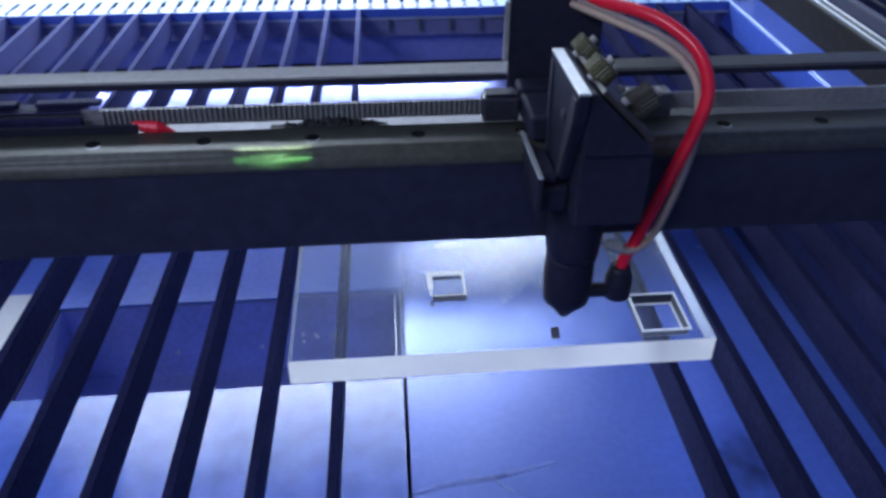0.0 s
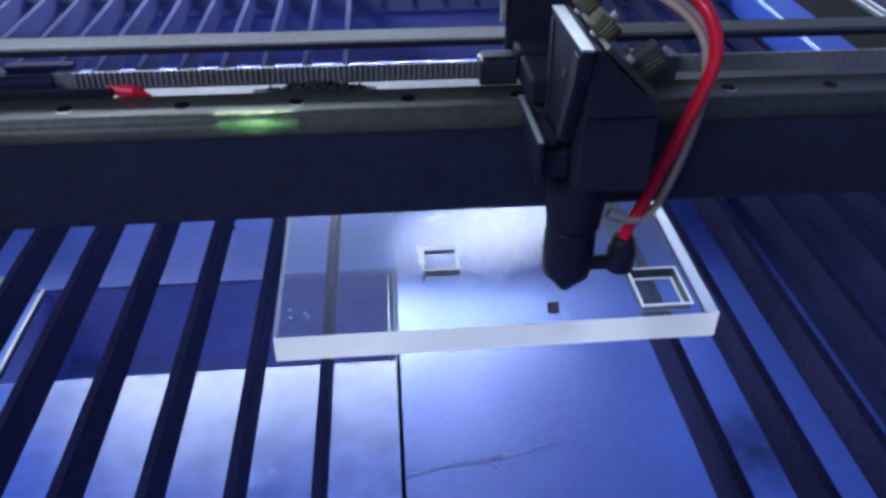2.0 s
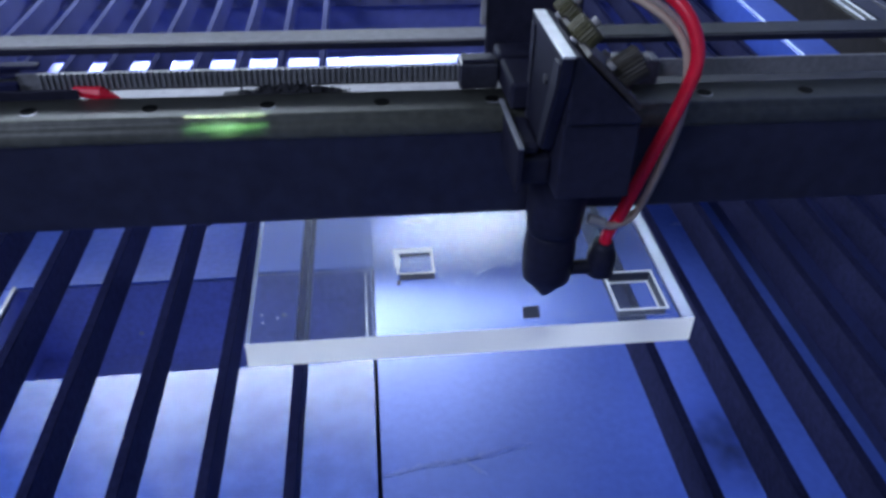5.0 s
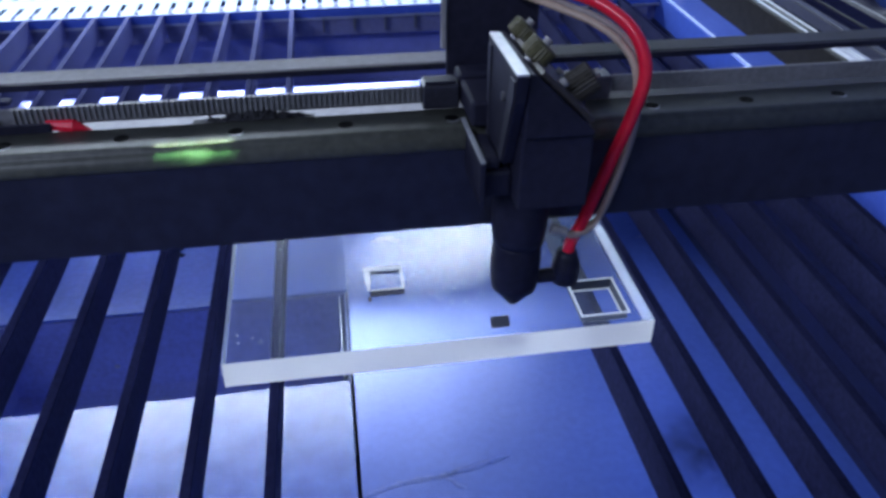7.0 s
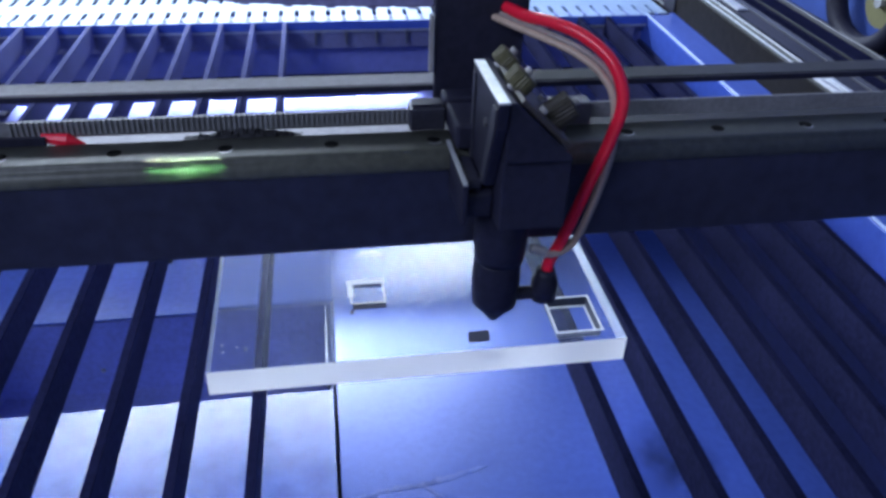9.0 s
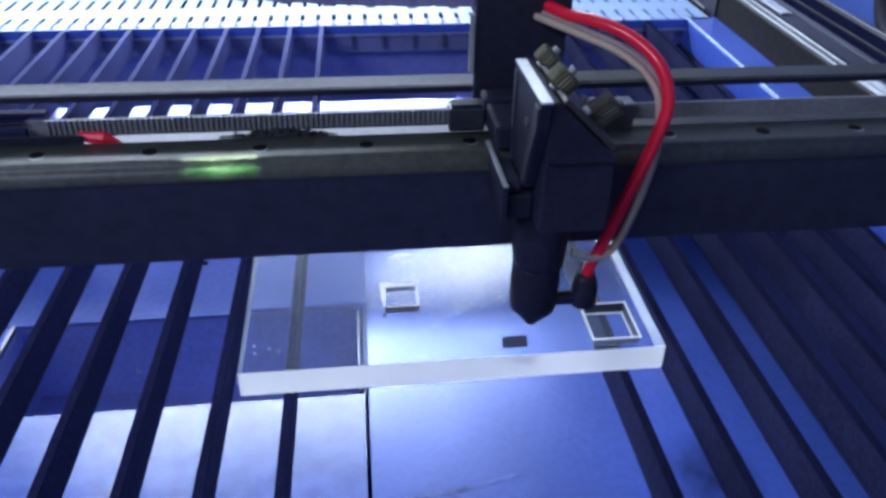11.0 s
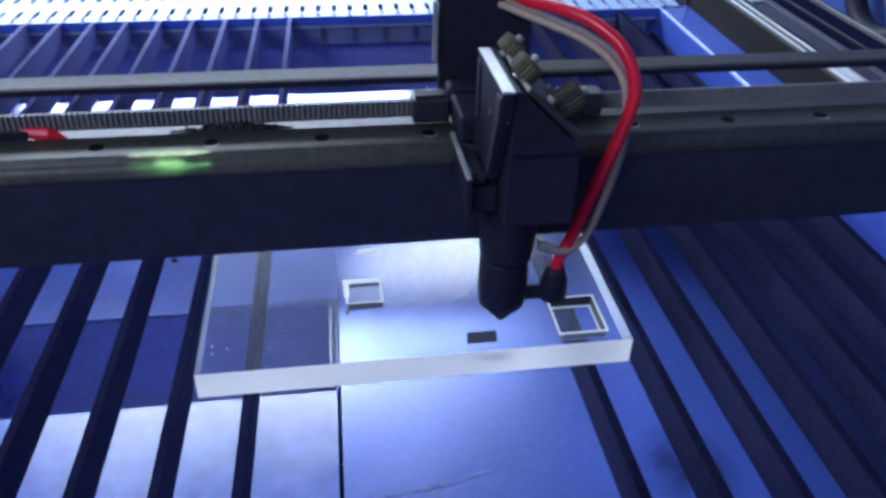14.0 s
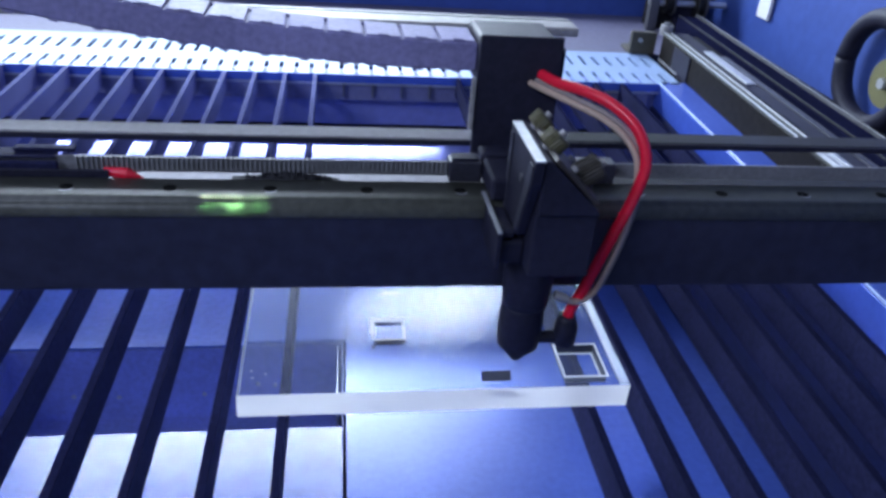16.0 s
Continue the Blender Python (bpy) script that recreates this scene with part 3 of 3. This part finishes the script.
# ---- chain and its trough ----
trough = thing("chain_trough", "pale grey steel trough for the cable chain", "cable trough")
part("channel", B(-0.72, 0.2235, 0.665, 0.702, 0.1950, 0.2030, 0.002), PALE, trough)
part("channel_seam", B(-0.72, 0.2225, 0.690, 0.692, 0.2028, 0.2033), SLAT, trough)
for s in (-0.6, -0.5):
    part("bracket", B(s, s + 0.03, 0.488, 0.70, 0.136, 0.1400, 0.001), GREY, trough)
    part("post", B(s, s + 0.03, 0.696, 0.70, 0.1402, 0.1948, 0.001), GREY, trough)


def chain_line(u):
    """Middle of the chain, from the head's bracket to the left."""
    return 0.108 - u, 0.550, 0.2130 + 0.32 * u * u


chain = thing("cable_chain", "black nylon cable chain rising to one side", "cable chain")
for k in range(16):
    a, b = Vector(chain_line(k * 0.026)), Vector(chain_line(k * 0.026 + 0.026))
    mid, ang = (a + b) / 2, math.atan2(a.z - b.z, a.x - b.x)
    m = Matrix.Translation(mid) @ Matrix.Rotation(-ang, 4, "Y")
    bm = bmesh.new()
    box(bm, -0.0136, 0.0136, -0.020, -0.017, -0.0096, 0.0096, 0.001, m)
    box(bm, -0.0136, 0.0136, 0.017, 0.020, -0.0096, 0.0096, 0.001, m)
    box(bm, -0.0118, 0.0118, -0.0185, 0.0185, 0.0082, 0.0108, 0.0006, m)
    box(bm, -0.0118, 0.0118, -0.0185, 0.0185, -0.0104, -0.0082, 0.0006, m)
    box(bm, -0.0035, 0.0035, -0.0195, -0.0145, 0.0102, 0.0120, 0.0, m)
    box(bm, -0.0030, 0.0030, -0.0195, -0.0145, -0.0112, -0.0100, 0.0, m)
    box(bm, -0.0140, 0.0140, -0.0165, 0.0165, -0.0080, 0.0080, 0.0, m)
    part("link", bm, CHAIN, chain)
part("cable", tube(bmesh.new(), [Vector(chain_line(0.04 * k)) + Vector((0, -0.006, -0.002)) for k in range(11)], 0.0055, 10), BLACK, chain, "black cable inside the links", True)
part("cable", tube(bmesh.new(), [Vector(chain_line(0.04 * k)) + Vector((0, 0.007, -0.001)) for k in range(11)], 0.0065, 10), BLACK, chain, "black cable inside the links", True)

# ---- laser head ----
X0 = 0.1322
head = thing("laser_head", "black laser head with brass adjusters and an air nozzle", "laser head")


def hx(x):
    return x - X0


bm = lathe(bmesh.new(), [(0.0020, 0.0350), (0.0032, 0.0358), (0.0092, 0.0440), (0.0096, 0.0452), (0.0138, 0.0488), (0.0145, 0.0540), (0.0150, 0.0700), (0.0142, 0.0800), (0.0142, 0.0815)], hx(0.1334), 0.420)
part("nozzle", bm, BLACK, head, "black turned nozzle", True)
part("lens_tube", lathe(bmesh.new(), [(0.0150, 0.0818), (0.0154, 0.0860), (0.0164, 0.0940), (0.0166, 0.1215), (0.0160, 0.1228)], hx(0.1342), 0.420), BLACK, head, "black lens tube", True)


def prism(xz, y0, y1):
    """A block with the given outline, seen from the front."""
    bm = bmesh.new()
    ends = [[bm.verts.new((hx(x), y, z)) for x, z in xz] for y in (y0, y1)]
    for k in range(len(xz)):
        j = (k + 1) % len(xz)
        bm.faces.new((ends[0][k], ends[0][j], ends[1][j], ends[1][k]))
    bm.faces.new(ends[0])
    bm.faces.new(ends[1][::-1])
    bmesh.ops.bevel(bm, geom=bm.edges[:], offset=0.0012, segments=2, affect="EDGES", profile=0.5)
    return bm


part("mount_block", prism([(0.1225, 0.1230), (0.1600, 0.1230), (0.1600, 0.1648), (0.1225, 0.1648)], 0.384, 0.4325), BLACK, head)
part("mirror_housing", prism([(0.1225, 0.1650), (0.1600, 0.1650), (0.1590, 0.1672), (0.1265, 0.1985), (0.1225, 0.1985)], 0.381, 0.447), BLACK, head, "black housing with a slanted mirror face")
part("side_plate", B(hx(0.1035), hx(0.1065), 0.391, 0.4320, 0.1240, 0.1478, 0.0006), BLACK, head)
part("carriage_web", B(hx(0.1067), hx(0.1224), 0.398, 0.4320, 0.1240, 0.1395, 0.002), BLACK, head)
part("carriage_web", B(hx(0.1067), hx(0.1162), 0.400, 0.4325, 0.1397, 0.1462, 0.002), BLACK, head)
part("side_plate_edge", B(hx(0.1036), hx(0.1064), 0.391, 0.4480, 0.1482, 0.1490, 0.0003), ALU, head, "pale strip along the top edge")
part("saddle", B(hx(0.1068), hx(0.172), 0.4330, 0.4690, 0.1490, 0.1640, 0.002), BLACK, head)


def blade(yz, x0, x1, bev=0.0006):
    """A flat plate with the given outline, seen from the side."""
    bm = bmesh.new()
    ends = [[bm.verts.new((hx(x), y, z)) for y, z in yz] for x in (x0, x1)]
    for k in range(len(yz)):
        j = (k + 1) % len(yz)
        bm.faces.new((ends[0][k], ends[0][j], ends[1][j], ends[1][k]))
    bm.faces.new(ends[0])
    bm.faces.new(ends[1][::-1])
    bmesh.ops.bevel(bm, geom=bm.edges[:], offset=bev, segments=2, affect="EDGES", profile=0.5)
    return bm


part("mirror_plate", blade([(0.440, 0.1990), (0.378, 0.1990), (0.380, 0.1850), (0.398, 0.1440), (0.440, 0.1440)], 0.1165, 0.1222), BLACK, head, "black mirror plate narrowing to its foot")
part("plate_rib", blade([(0.3880, 0.1960), (0.3800, 0.1960), (0.3815, 0.1850), (0.3990, 0.1450), (0.4060, 0.1450)], 0.1156, 0.1163, 0.0002), SCUFF, head, "scuffed raised rib")
part("plate_rib", blade([(0.4370, 0.1960), (0.4310, 0.1960), (0.4310, 0.1450), (0.4370, 0.1450)], 0.1156, 0.1163, 0.0002), SCUFF, head, "scuffed raised rib")
# pale strip paints the light reflected by the black plate's top
part("plate_edge", B(hx(0.1163), hx(0.1224), 0.3778, 0.4402, 0.1992, 0.2004, 0.0003), ALU, head, "bright top edge with its reflection in the colour")
SLANT = Matrix.Translation((hx(0.1444), 0.414, 0.1846)) @ Matrix.Rotation(radians(43.9), 4, "Y")
part("tilt_plate", B(-0.0195, 0.0195, -0.0300, 0.0300, -0.0015, 0.0015, 0.0006, m=SLANT), BROWN, head, "sooty brown tilting plate under the adjusters")
for u, v in ((-0.004, -0.022), (0.012, 0.020)):
    part("plate_screw", C(SLANT @ Vector((u, v, 0.0021)), SLANT @ Vector((u, v, 0.0046)), 0.0024, seg=14), PALE, head)
part("plate_screw", C((hx(0.1152), 0.402, 0.180), (hx(0.1166), 0.402, 0.180), 0.0024, seg=16), GREY, head)


def knob(x, y, z, r, length, lean=43, metal=BRASS):
    """A knurled thumb wheel on its screw, square to the slanted face."""
    seg, bm = 48, bmesh.new()
    loops = [[bm.verts.new((q * (1 - 0.07 * (k % 2)) * math.cos(2 * math.pi * k / seg), q * (1 - 0.07 * (k % 2)) * math.sin(2 * math.pi * k / seg), d)) for k in range(seg)] for d, q in ((0, r * 0.8), (0.001, r), (length - 0.001, r), (length, r * 0.85))]
    for p, q in zip(loops, loops[1:]):
        for k in range(seg):
            bm.faces.new((p[k], p[(k + 1) % seg], q[(k + 1) % seg], q[k]))
    bm.faces.new(loops[0][::-1])
    bm.faces.new(loops[-1])
    kn = part("adjuster", bm, metal, head, "tarnished knurled brass adjuster")
    kn.matrix_local = pose(hx(x), y, z, 0, lean, 0)
    part("screw", C((0, 0, -0.010), (0, 0, -0.0002), 0.003), GREY, kn)
    part("screw_tip", C((0, 0, length + 0.0002), (0, 0, length + 0.003), 0.0022), PALE, kn)


knob(0.1312, 0.440, 0.1968, 0.0074, 0.009)
knob(0.1304, 0.406, 0.1972, 0.0080, 0.010)
knob(0.1500, 0.404, 0.1790, 0.0084, 0.016, 56, BRASS_DARK)
part("belt_clamp", B(hx(0.0845), hx(0.1060), 0.4640, 0.4780, 0.1475, 0.1620, 0.0012), SCUFF, head, "scuffed dark belt clamp")
part("clamp_plate", B(hx(0.0860), hx(0.1040), 0.4655, 0.4760, 0.1622, 0.1640, 0.0005), BLACK, head)
part("clamp_link", B(hx(0.1062), hx(0.1280), 0.4700, 0.4860, 0.1500, 0.1660, 0.002), BLACK, head)
part("belt_clamp", B(hx(0.1720), hx(0.1980), 0.4640, 0.4780, 0.1475, 0.1620, 0.0012), SCUFF, head, "scuffed dark belt clamp")
part("chain_bracket", B(hx(0.1040), hx(0.1600), 0.4980, 0.5020, 0.1500, 0.2365, 0.001), BLACK, head, "tall black bracket for the cable chain")
part("bracket_edge", B(hx(0.1005), hx(0.1032), 0.4960, 0.5010, 0.1720, 0.2080, 0.0006), PALE, head, "pale bare strip on the bracket")
part("bracket_top", B(hx(0.1080), hx(0.1640), 0.5022, 0.5720, 0.1960, 0.2290, 0.003), BLACK, head)
part("fitting_arm", C((hx(0.146), 0.418, 0.0550), (hx(0.163), 0.418, 0.0550), 0.0045), BLACK, head, "black air fitting")
part("fitting", lathe(bmesh.new(), [(0.0060, 0.0490), (0.0084, 0.0510), (0.0084, 0.0640), (0.0066, 0.0690), (0.0060, 0.0720)], hx(0.1645), 0.418), BLACK, head, "black air fitting", True)
part("thumb_screw", C((hx(0.1510), 0.412, 0.0925), (hx(0.1600), 0.411, 0.0895), 0.0030), PALE, head)
HOSE = [(0.1650, 0.418, 0.0640), (0.1662, 0.418, 0.0780), (0.1725, 0.417, 0.0950), (0.1840, 0.416, 0.1330), (0.1930, 0.417, 0.1590), (0.1980, 0.420, 0.1815), (0.1930, 0.430, 0.1995), (0.1800, 0.445, 0.2100), (0.1660, 0.462, 0.2130), (0.1540, 0.480, 0.2120), (0.1470, 0.4975, 0.2120)]
part("air_hose", tube(bmesh.new(), [(hx(x), y, z) for x, y, z in HOSE], 0.0036), RED, head, "glossy red air hose", True)
WIRE = [(0.1585, 0.411, 0.0895), (0.1650, 0.413, 0.0862), (0.1745, 0.4170, 0.0862), (0.1830, 0.4210, 0.0930), (0.1920, 0.4230, 0.1220), (0.1965, 0.4240, 0.1500), (0.1955, 0.4260, 0.1780), (0.1885, 0.4340, 0.1920), (0.1750, 0.4450, 0.2010), (0.1600, 0.4600, 0.2050), (0.1470, 0.4820, 0.2060), (0.1400, 0.4975, 0.2060)]
part("cable", tube(bmesh.new(), [(hx(x), y, z) for x, y, z in WIRE], 0.0021, 10), BEIGE, head, "thin beige cable", True)
part("cable", tube(bmesh.new(), [(hx(x + 0.0035), y + 0.003, z + 0.0015) for x, y, z in WIRE[2:]], 0.0019, 10), GREYC, head, "thin grey cable", True)

# ---- workpiece ----
T = 0.0184


def workpiece():
    """Thick acrylic plate with two pockets cut right through."""
    xs = [0.0, 0.0920, 0.1148, 0.2258, 0.2558, 0.2702]
    ys = [0.0, 0.0110, 0.0475, 0.0575, 0.0845, 0.1900]
    holes, zp = {(3, 1)}, T - 0.0078

    def put(u, v, z):
        return Vector((-0.0538 + u + (0.005 + 0.028 * u / 0.27) * v, 0.4090 + v, z))
    bm = bmesh.new()
    vt = {}

    def vert(i, j, z):
        if (i, j, z) not in vt:
            vt[i, j, z] = bm.verts.new(put(xs[i], ys[j], z))
        return vt[i, j, z]
    solid = {(i, j) for i in range(5) for j in range(5)} - holes
    zb, zt = 0.0002, T
    for i, j in solid:
        bm.faces.new([vert(i, j, zt), vert(i + 1, j, zt), vert(i + 1, j + 1, zt), vert(i, j + 1, zt)])
        for di, dj, a, b in ((0, -1, (0, 0), (1, 0)), (1, 0, (1, 0), (1, 1)), (0, 1, (1, 1), (0, 1)), (-1, 0, (0, 1), (0, 0))):
            if (i + di, j + dj) not in solid:
                low = zp if (i + di, j + dj) in holes else zb
                f = bm.faces.new([vert(i + a[0], j + a[1], low), vert(i + b[0], j + b[1], low), vert(i + b[0], j + b[1], zt), vert(i + a[0], j + a[1], zt)])
                f.material_index = 2 if (i + di, j + dj) in holes else 1 if di == 0 else 3
    for i in range(5):
        for j in range(5):
            bm.faces.new([vert(i, j, zb), vert(i, j + 1, zb), vert(i + 1, j + 1, zb), vert(i + 1, j, zb)])
            if (i, j) in holes:
                bm.faces.new([vert(i, j, zp), vert(i + 1, j, zp), vert(i + 1, j + 1, zp), vert(i, j + 1, zp)])
    ob = tagged(part("acrylic_plate", bm, ACRYL), "thick clear acrylic plate with white sawn edges on the slats", "acrylic plate")
    ob.data.materials.append(SAWN)
    ob.data.materials.append(CUT)
    ob.data.materials.append(ROUGH)
    ob.visible_shadow = False
    for (i, j) in holes:
        for w, zz in ((0.0014, (0.00005, 0.0005)), (-0.0012, (-0.0077, -0.0072))):
          bm = bmesh.new()
          for a, b, c, e in ((xs[i] - w, xs[i + 1] + w, ys[j + 1], ys[j + 1] + w), (xs[i] - w, xs[i + 1] + w, ys[j] - w, ys[j]), (xs[i] - w, xs[i], ys[j], ys[j + 1]), (xs[i + 1], xs[i + 1] + w, ys[j], ys[j + 1])):
            p = [bm.verts.new(put(u, v, T + z)) for z in zz for u, v in ((a, c), (b, c), (b, e), (a, e))]
            for q in ((0, 1, 2, 3), (4, 5, 6, 7), (0, 1, 5, 4), (1, 2, 6, 5), (2, 3, 7, 6), (3, 0, 4, 7)):
                bm.faces.new([p[k] for k in q])
          part("pocket_rim", bm, ETCH, ob, "white laser-frosted rim of a pocket")
    def stroke(u0, u1, v0, v1, material, label):
        bm = bmesh.new()
        p = [bm.verts.new(put(u, v, T + z)) for z in (0.00005, 0.0005) for u, v in ((u0, v0), (u1, v0), (u1, v1), (u0, v1))]
        for q in ((0, 1, 2, 3), (4, 5, 6, 7), (0, 1, 5, 4), (1, 2, 6, 5), (2, 3, 7, 6), (3, 0, 4, 7)):
            bm.faces.new([p[k] for k in q])
        part("engraved_stroke", bm, material, ob, label)

    stroke(0.0895, 0.1160, 0.0812, 0.0862, ETCH, "white frosted stroke")
    stroke(0.0900, 0.0937, 0.0660, 0.0810, ETCH, "white frosted stroke")
    stroke(0.0912, 0.0926, 0.0592, 0.0658, ETCH, "white frosted stroke")
    stroke(0.1144, 0.1156, 0.0582, 0.0810, ETCH, "white frosted stroke")
    stroke(0.0939, 0.1142, 0.0772, 0.0797, BURNT, "dark engraved stroke")
    stroke(0.0930, 0.1142, 0.0582, 0.0592, ETCH, "white frosted stroke")
    stroke(0.0925, 0.1154, 0.0520, 0.0578, BURNT, "dark engraved stroke")
    stroke(0.0905, 0.0930, 0.0470, 0.0518, BURNT, "dark engraved stroke")
    p = put(0.098, 0.1180, T)
    box(bm := bmesh.new(), p.x, p.x + 0.021, p.y, p.y + 0.0018, T + 0.0001, T + 0.0004)
    box(bm, p.x + 0.004, p.x + 0.017, p.y + 0.0026, p.y + 0.006, T + 0.0001, T + 0.0003)
    part("pocket_rim", bm, ETCH, ob, "white laser-frosted rim of a pocket")
    return ob


workpiece()
pocket = thing("engraved_pocket", "scorched dark pocket growing behind the laser", "engraving")
strips = []
for k in range(11):
    bm = bmesh.new()
    z = T + 0.00010 + 0.00003 * k
    a, b, c, e = (0.0, 0.4166), (0.0022, 0.4165), (0.0040, 0.4282), (0.0018, 0.4283)
    p = [bm.verts.new((x, y, zz)) for zz in (z - 0.00002, z) for x, y in (a, b, c, e)]
    for q in ((0, 1, 2, 3), (4, 5, 6, 7), (0, 1, 5, 4), (1, 2, 6, 5), (2, 3, 7, 6), (3, 0, 4, 7)):
        bm.faces.new([p[i] for i in q])
    strips.append(part("burnt_line", bm, BURNT, pocket))

# ---- small things ----
GREASE = mat("grey_grease", (0.056, 0.105, 0.42), 0.30, 0.08, 0.35, 200, 0.20, 600, 0.3, 0.48)
rnd = random.Random(9)


def streak(pts, w):
    """A thin smear that wavers along its way on the hopper floor."""
    bm, row = bmesh.new(), []
    line = [Vector((*p, ZF + 0.0004)) for p in pts]
    fine = [line[i].lerp(line[i + 1], k / 8) for i in range(len(line) - 1) for k in range(8)] + [line[-1]]
    for i, p in enumerate(fine):
        d = (fine[min(i + 1, len(fine) - 1)] - fine[max(i - 1, 0)]).normalized()
        s_ = Vector((-d.y, d.x, 0)) * w * (0.35 + 0.65 * rnd.random()) * min(1.0, 0.3 + i * 0.2, 0.3 + (len(fine) - 1 - i) * 0.2)
        p = p + Vector((rnd.uniform(-0.001, 0.001), rnd.uniform(-0.001, 0.001), 0))
        row.append((bm.verts.new(p - s_), bm.verts.new(p + s_)))
    for a, b in zip(row, row[1:]):
        bm.faces.new((a[0], b[0], b[1], a[1]))
    top = bm.faces[:]
    r = bmesh.ops.extrude_face_region(bm, geom=top)
    bmesh.ops.translate(bm, vec=(0, 0, -0.0003), verts=[v for v in r["geom"] if isinstance(v, bmesh.types.BMVert)])
    return bm


tagged(part("grease_streak", streak([(0.030, 0.5486), (0.068, 0.5580), (0.101, 0.5598), (0.141, 0.5672), (0.178, 0.5766)], 0.0040), GREASE), "thin dark grease streak on the blue floor", "grease mark")
tagged(part("grease_streak", streak([(0.106, 0.5604), (0.117, 0.5500), (0.127, 0.5410)], 0.0030), GREASE), "short dark grease streak on the blue floor", "grease mark")
tagged(part("grease_streak", streak([(0.452, 0.945), (0.466, 0.947), (0.480, 0.951)], 0.0035), GREASE), "short dark grease streak beside the hopper wall", "grease mark")


def smudge():
    """A soft shadow painted as a thin film, denser in the middle, that lets the enamel through at its rim."""
    m = mat("painted_shadow_film", (0.020, 0.034, 0.15), 0.5, 0.0, 0.3, 80, 0.1, 400, 0.2, 0.2)
    n, l = m.node_tree.nodes, m.node_tree.links
    tc, mp, gr, no, mu, mx, tr = n.new("ShaderNodeTexCoord"), n.new("ShaderNodeMapping"), n.new("ShaderNodeTexGradient"), n.new("ShaderNodeTexNoise"), n.new("ShaderNodeMath"), n.new("ShaderNodeMixShader"), n.new("ShaderNodeBsdfTransparent")
    gr.gradient_type = "SPHERICAL"
    mp.inputs["Scale"].default_value = (18.0, 15.0, 18.0)
    no.inputs["Scale"].default_value = 40
    mu.operation = "MULTIPLY"
    mu.use_clamp = True
    up = n.new("ShaderNodeMath")
    up.operation = "MULTIPLY"
    up.inputs[1].default_value = 0.80
    l.new(tc.outputs["Object"], mp.inputs["Vector"])
    l.new(mp.outputs["Vector"], gr.inputs["Vector"])
    l.new(tc.outputs["Object"], no.inputs["Vector"])
    l.new(gr.outputs["Fac"], mu.inputs[0])
    l.new(no.outputs["Fac"], up.inputs[0])
    l.new(up.outputs[0], mu.inputs[1])
    l.new(mu.outputs[0], mx.inputs["Fac"])
    l.new(tr.outputs[0], mx.inputs[1])
    l.new(n["Principled BSDF"].outputs[0], mx.inputs[2])
    l.new(mx.outputs[0], n["Material Output"].inputs["Surface"])
    ob = tagged(part("floor_shadow", C((0, 0, 0), (0, 0, 0.0002), 0.066, seg=40), m), "faint dark shadow painted on the blue floor", "soot mark")
    ob.matrix_world = pose(0.372, 0.553, ZF + 0.0004)


smudge()
for x, y, r in ((-0.1855, 0.996, 0.0045), (-0.187, 1.012, 0.0035), (-0.170, 1.028, 0.0030)):
    bm = bmesh.new()
    bmesh.ops.create_icosphere(bm, subdivisions=2, radius=r, matrix=Matrix.Translation((x, y, ZF + r * 0.5)) @ Matrix.Diagonal((1, 0.8, 0.6, 1)))
    tagged(part("soot_crumb", bm, SOOT), "small black soot crumb on the blue floor", "soot crumb", "soot crumbs")
for x, z in ((-0.278, -0.363), (-0.167, -0.361), (-0.095, -0.351), (-0.072, -0.353), (-0.335, -0.360)):
    part("rivet", lathe(bmesh.new(), [(0.0032, 0.0), (0.0030, 0.0010), (0.0016, 0.0020)], 0, 0, 14), ALU, well, "bright rivet", True).matrix_local = pose(x + 0.011, 0.8728, z, 90, 0, 0)
for x, y in ((-0.0455, 0.4335), (-0.0445, 0.4262), (-0.0360, 0.4300)):
    bm = bmesh.new()
    bmesh.ops.create_icosphere(bm, subdivisions=1, radius=0.0009, matrix=Matrix.Translation((x, y, T + 0.0006)) @ Matrix.Diagonal((1, 0.8, 0.5, 1)))
    tagged(part("acrylic_chip", bm, ETCH), "tiny white acrylic chip on the plate", "acrylic chip", "acrylic chips")
# white sheet added as a bright reflection on the hopper floor
scrap = tagged(part("floor_glare_sheet", slab(bmesh.new(), -0.52, -0.435, 0.775, 0.905, ZF + 0.0001, ZF + 0.003), WHITE), "white sheet standing in for a bright reflection on the floor", "card scrap")


def motions():
    """The head creeps along the beam; chain follows; the pocket widens."""
    speed = 0.00096
    walk(head, [(t, pose(0.1168 + speed * t, 0, 0)) for t in (0, 4, 8, 12, 16)])
    walk(chain, [(t, pose(speed * t - 0.0154, 0, 0)) for t in (0, 4, 8, 12, 16)])
    for k, s in enumerate(strips):
        last = 0.1110 + 0.0021 * k
        walk(s, [(t, pose(min(last, 0.1145 + speed * t), 0, 0)) for t in (0, 2, 4, 6, 8, 10, 12, 14, 16)])


motions()
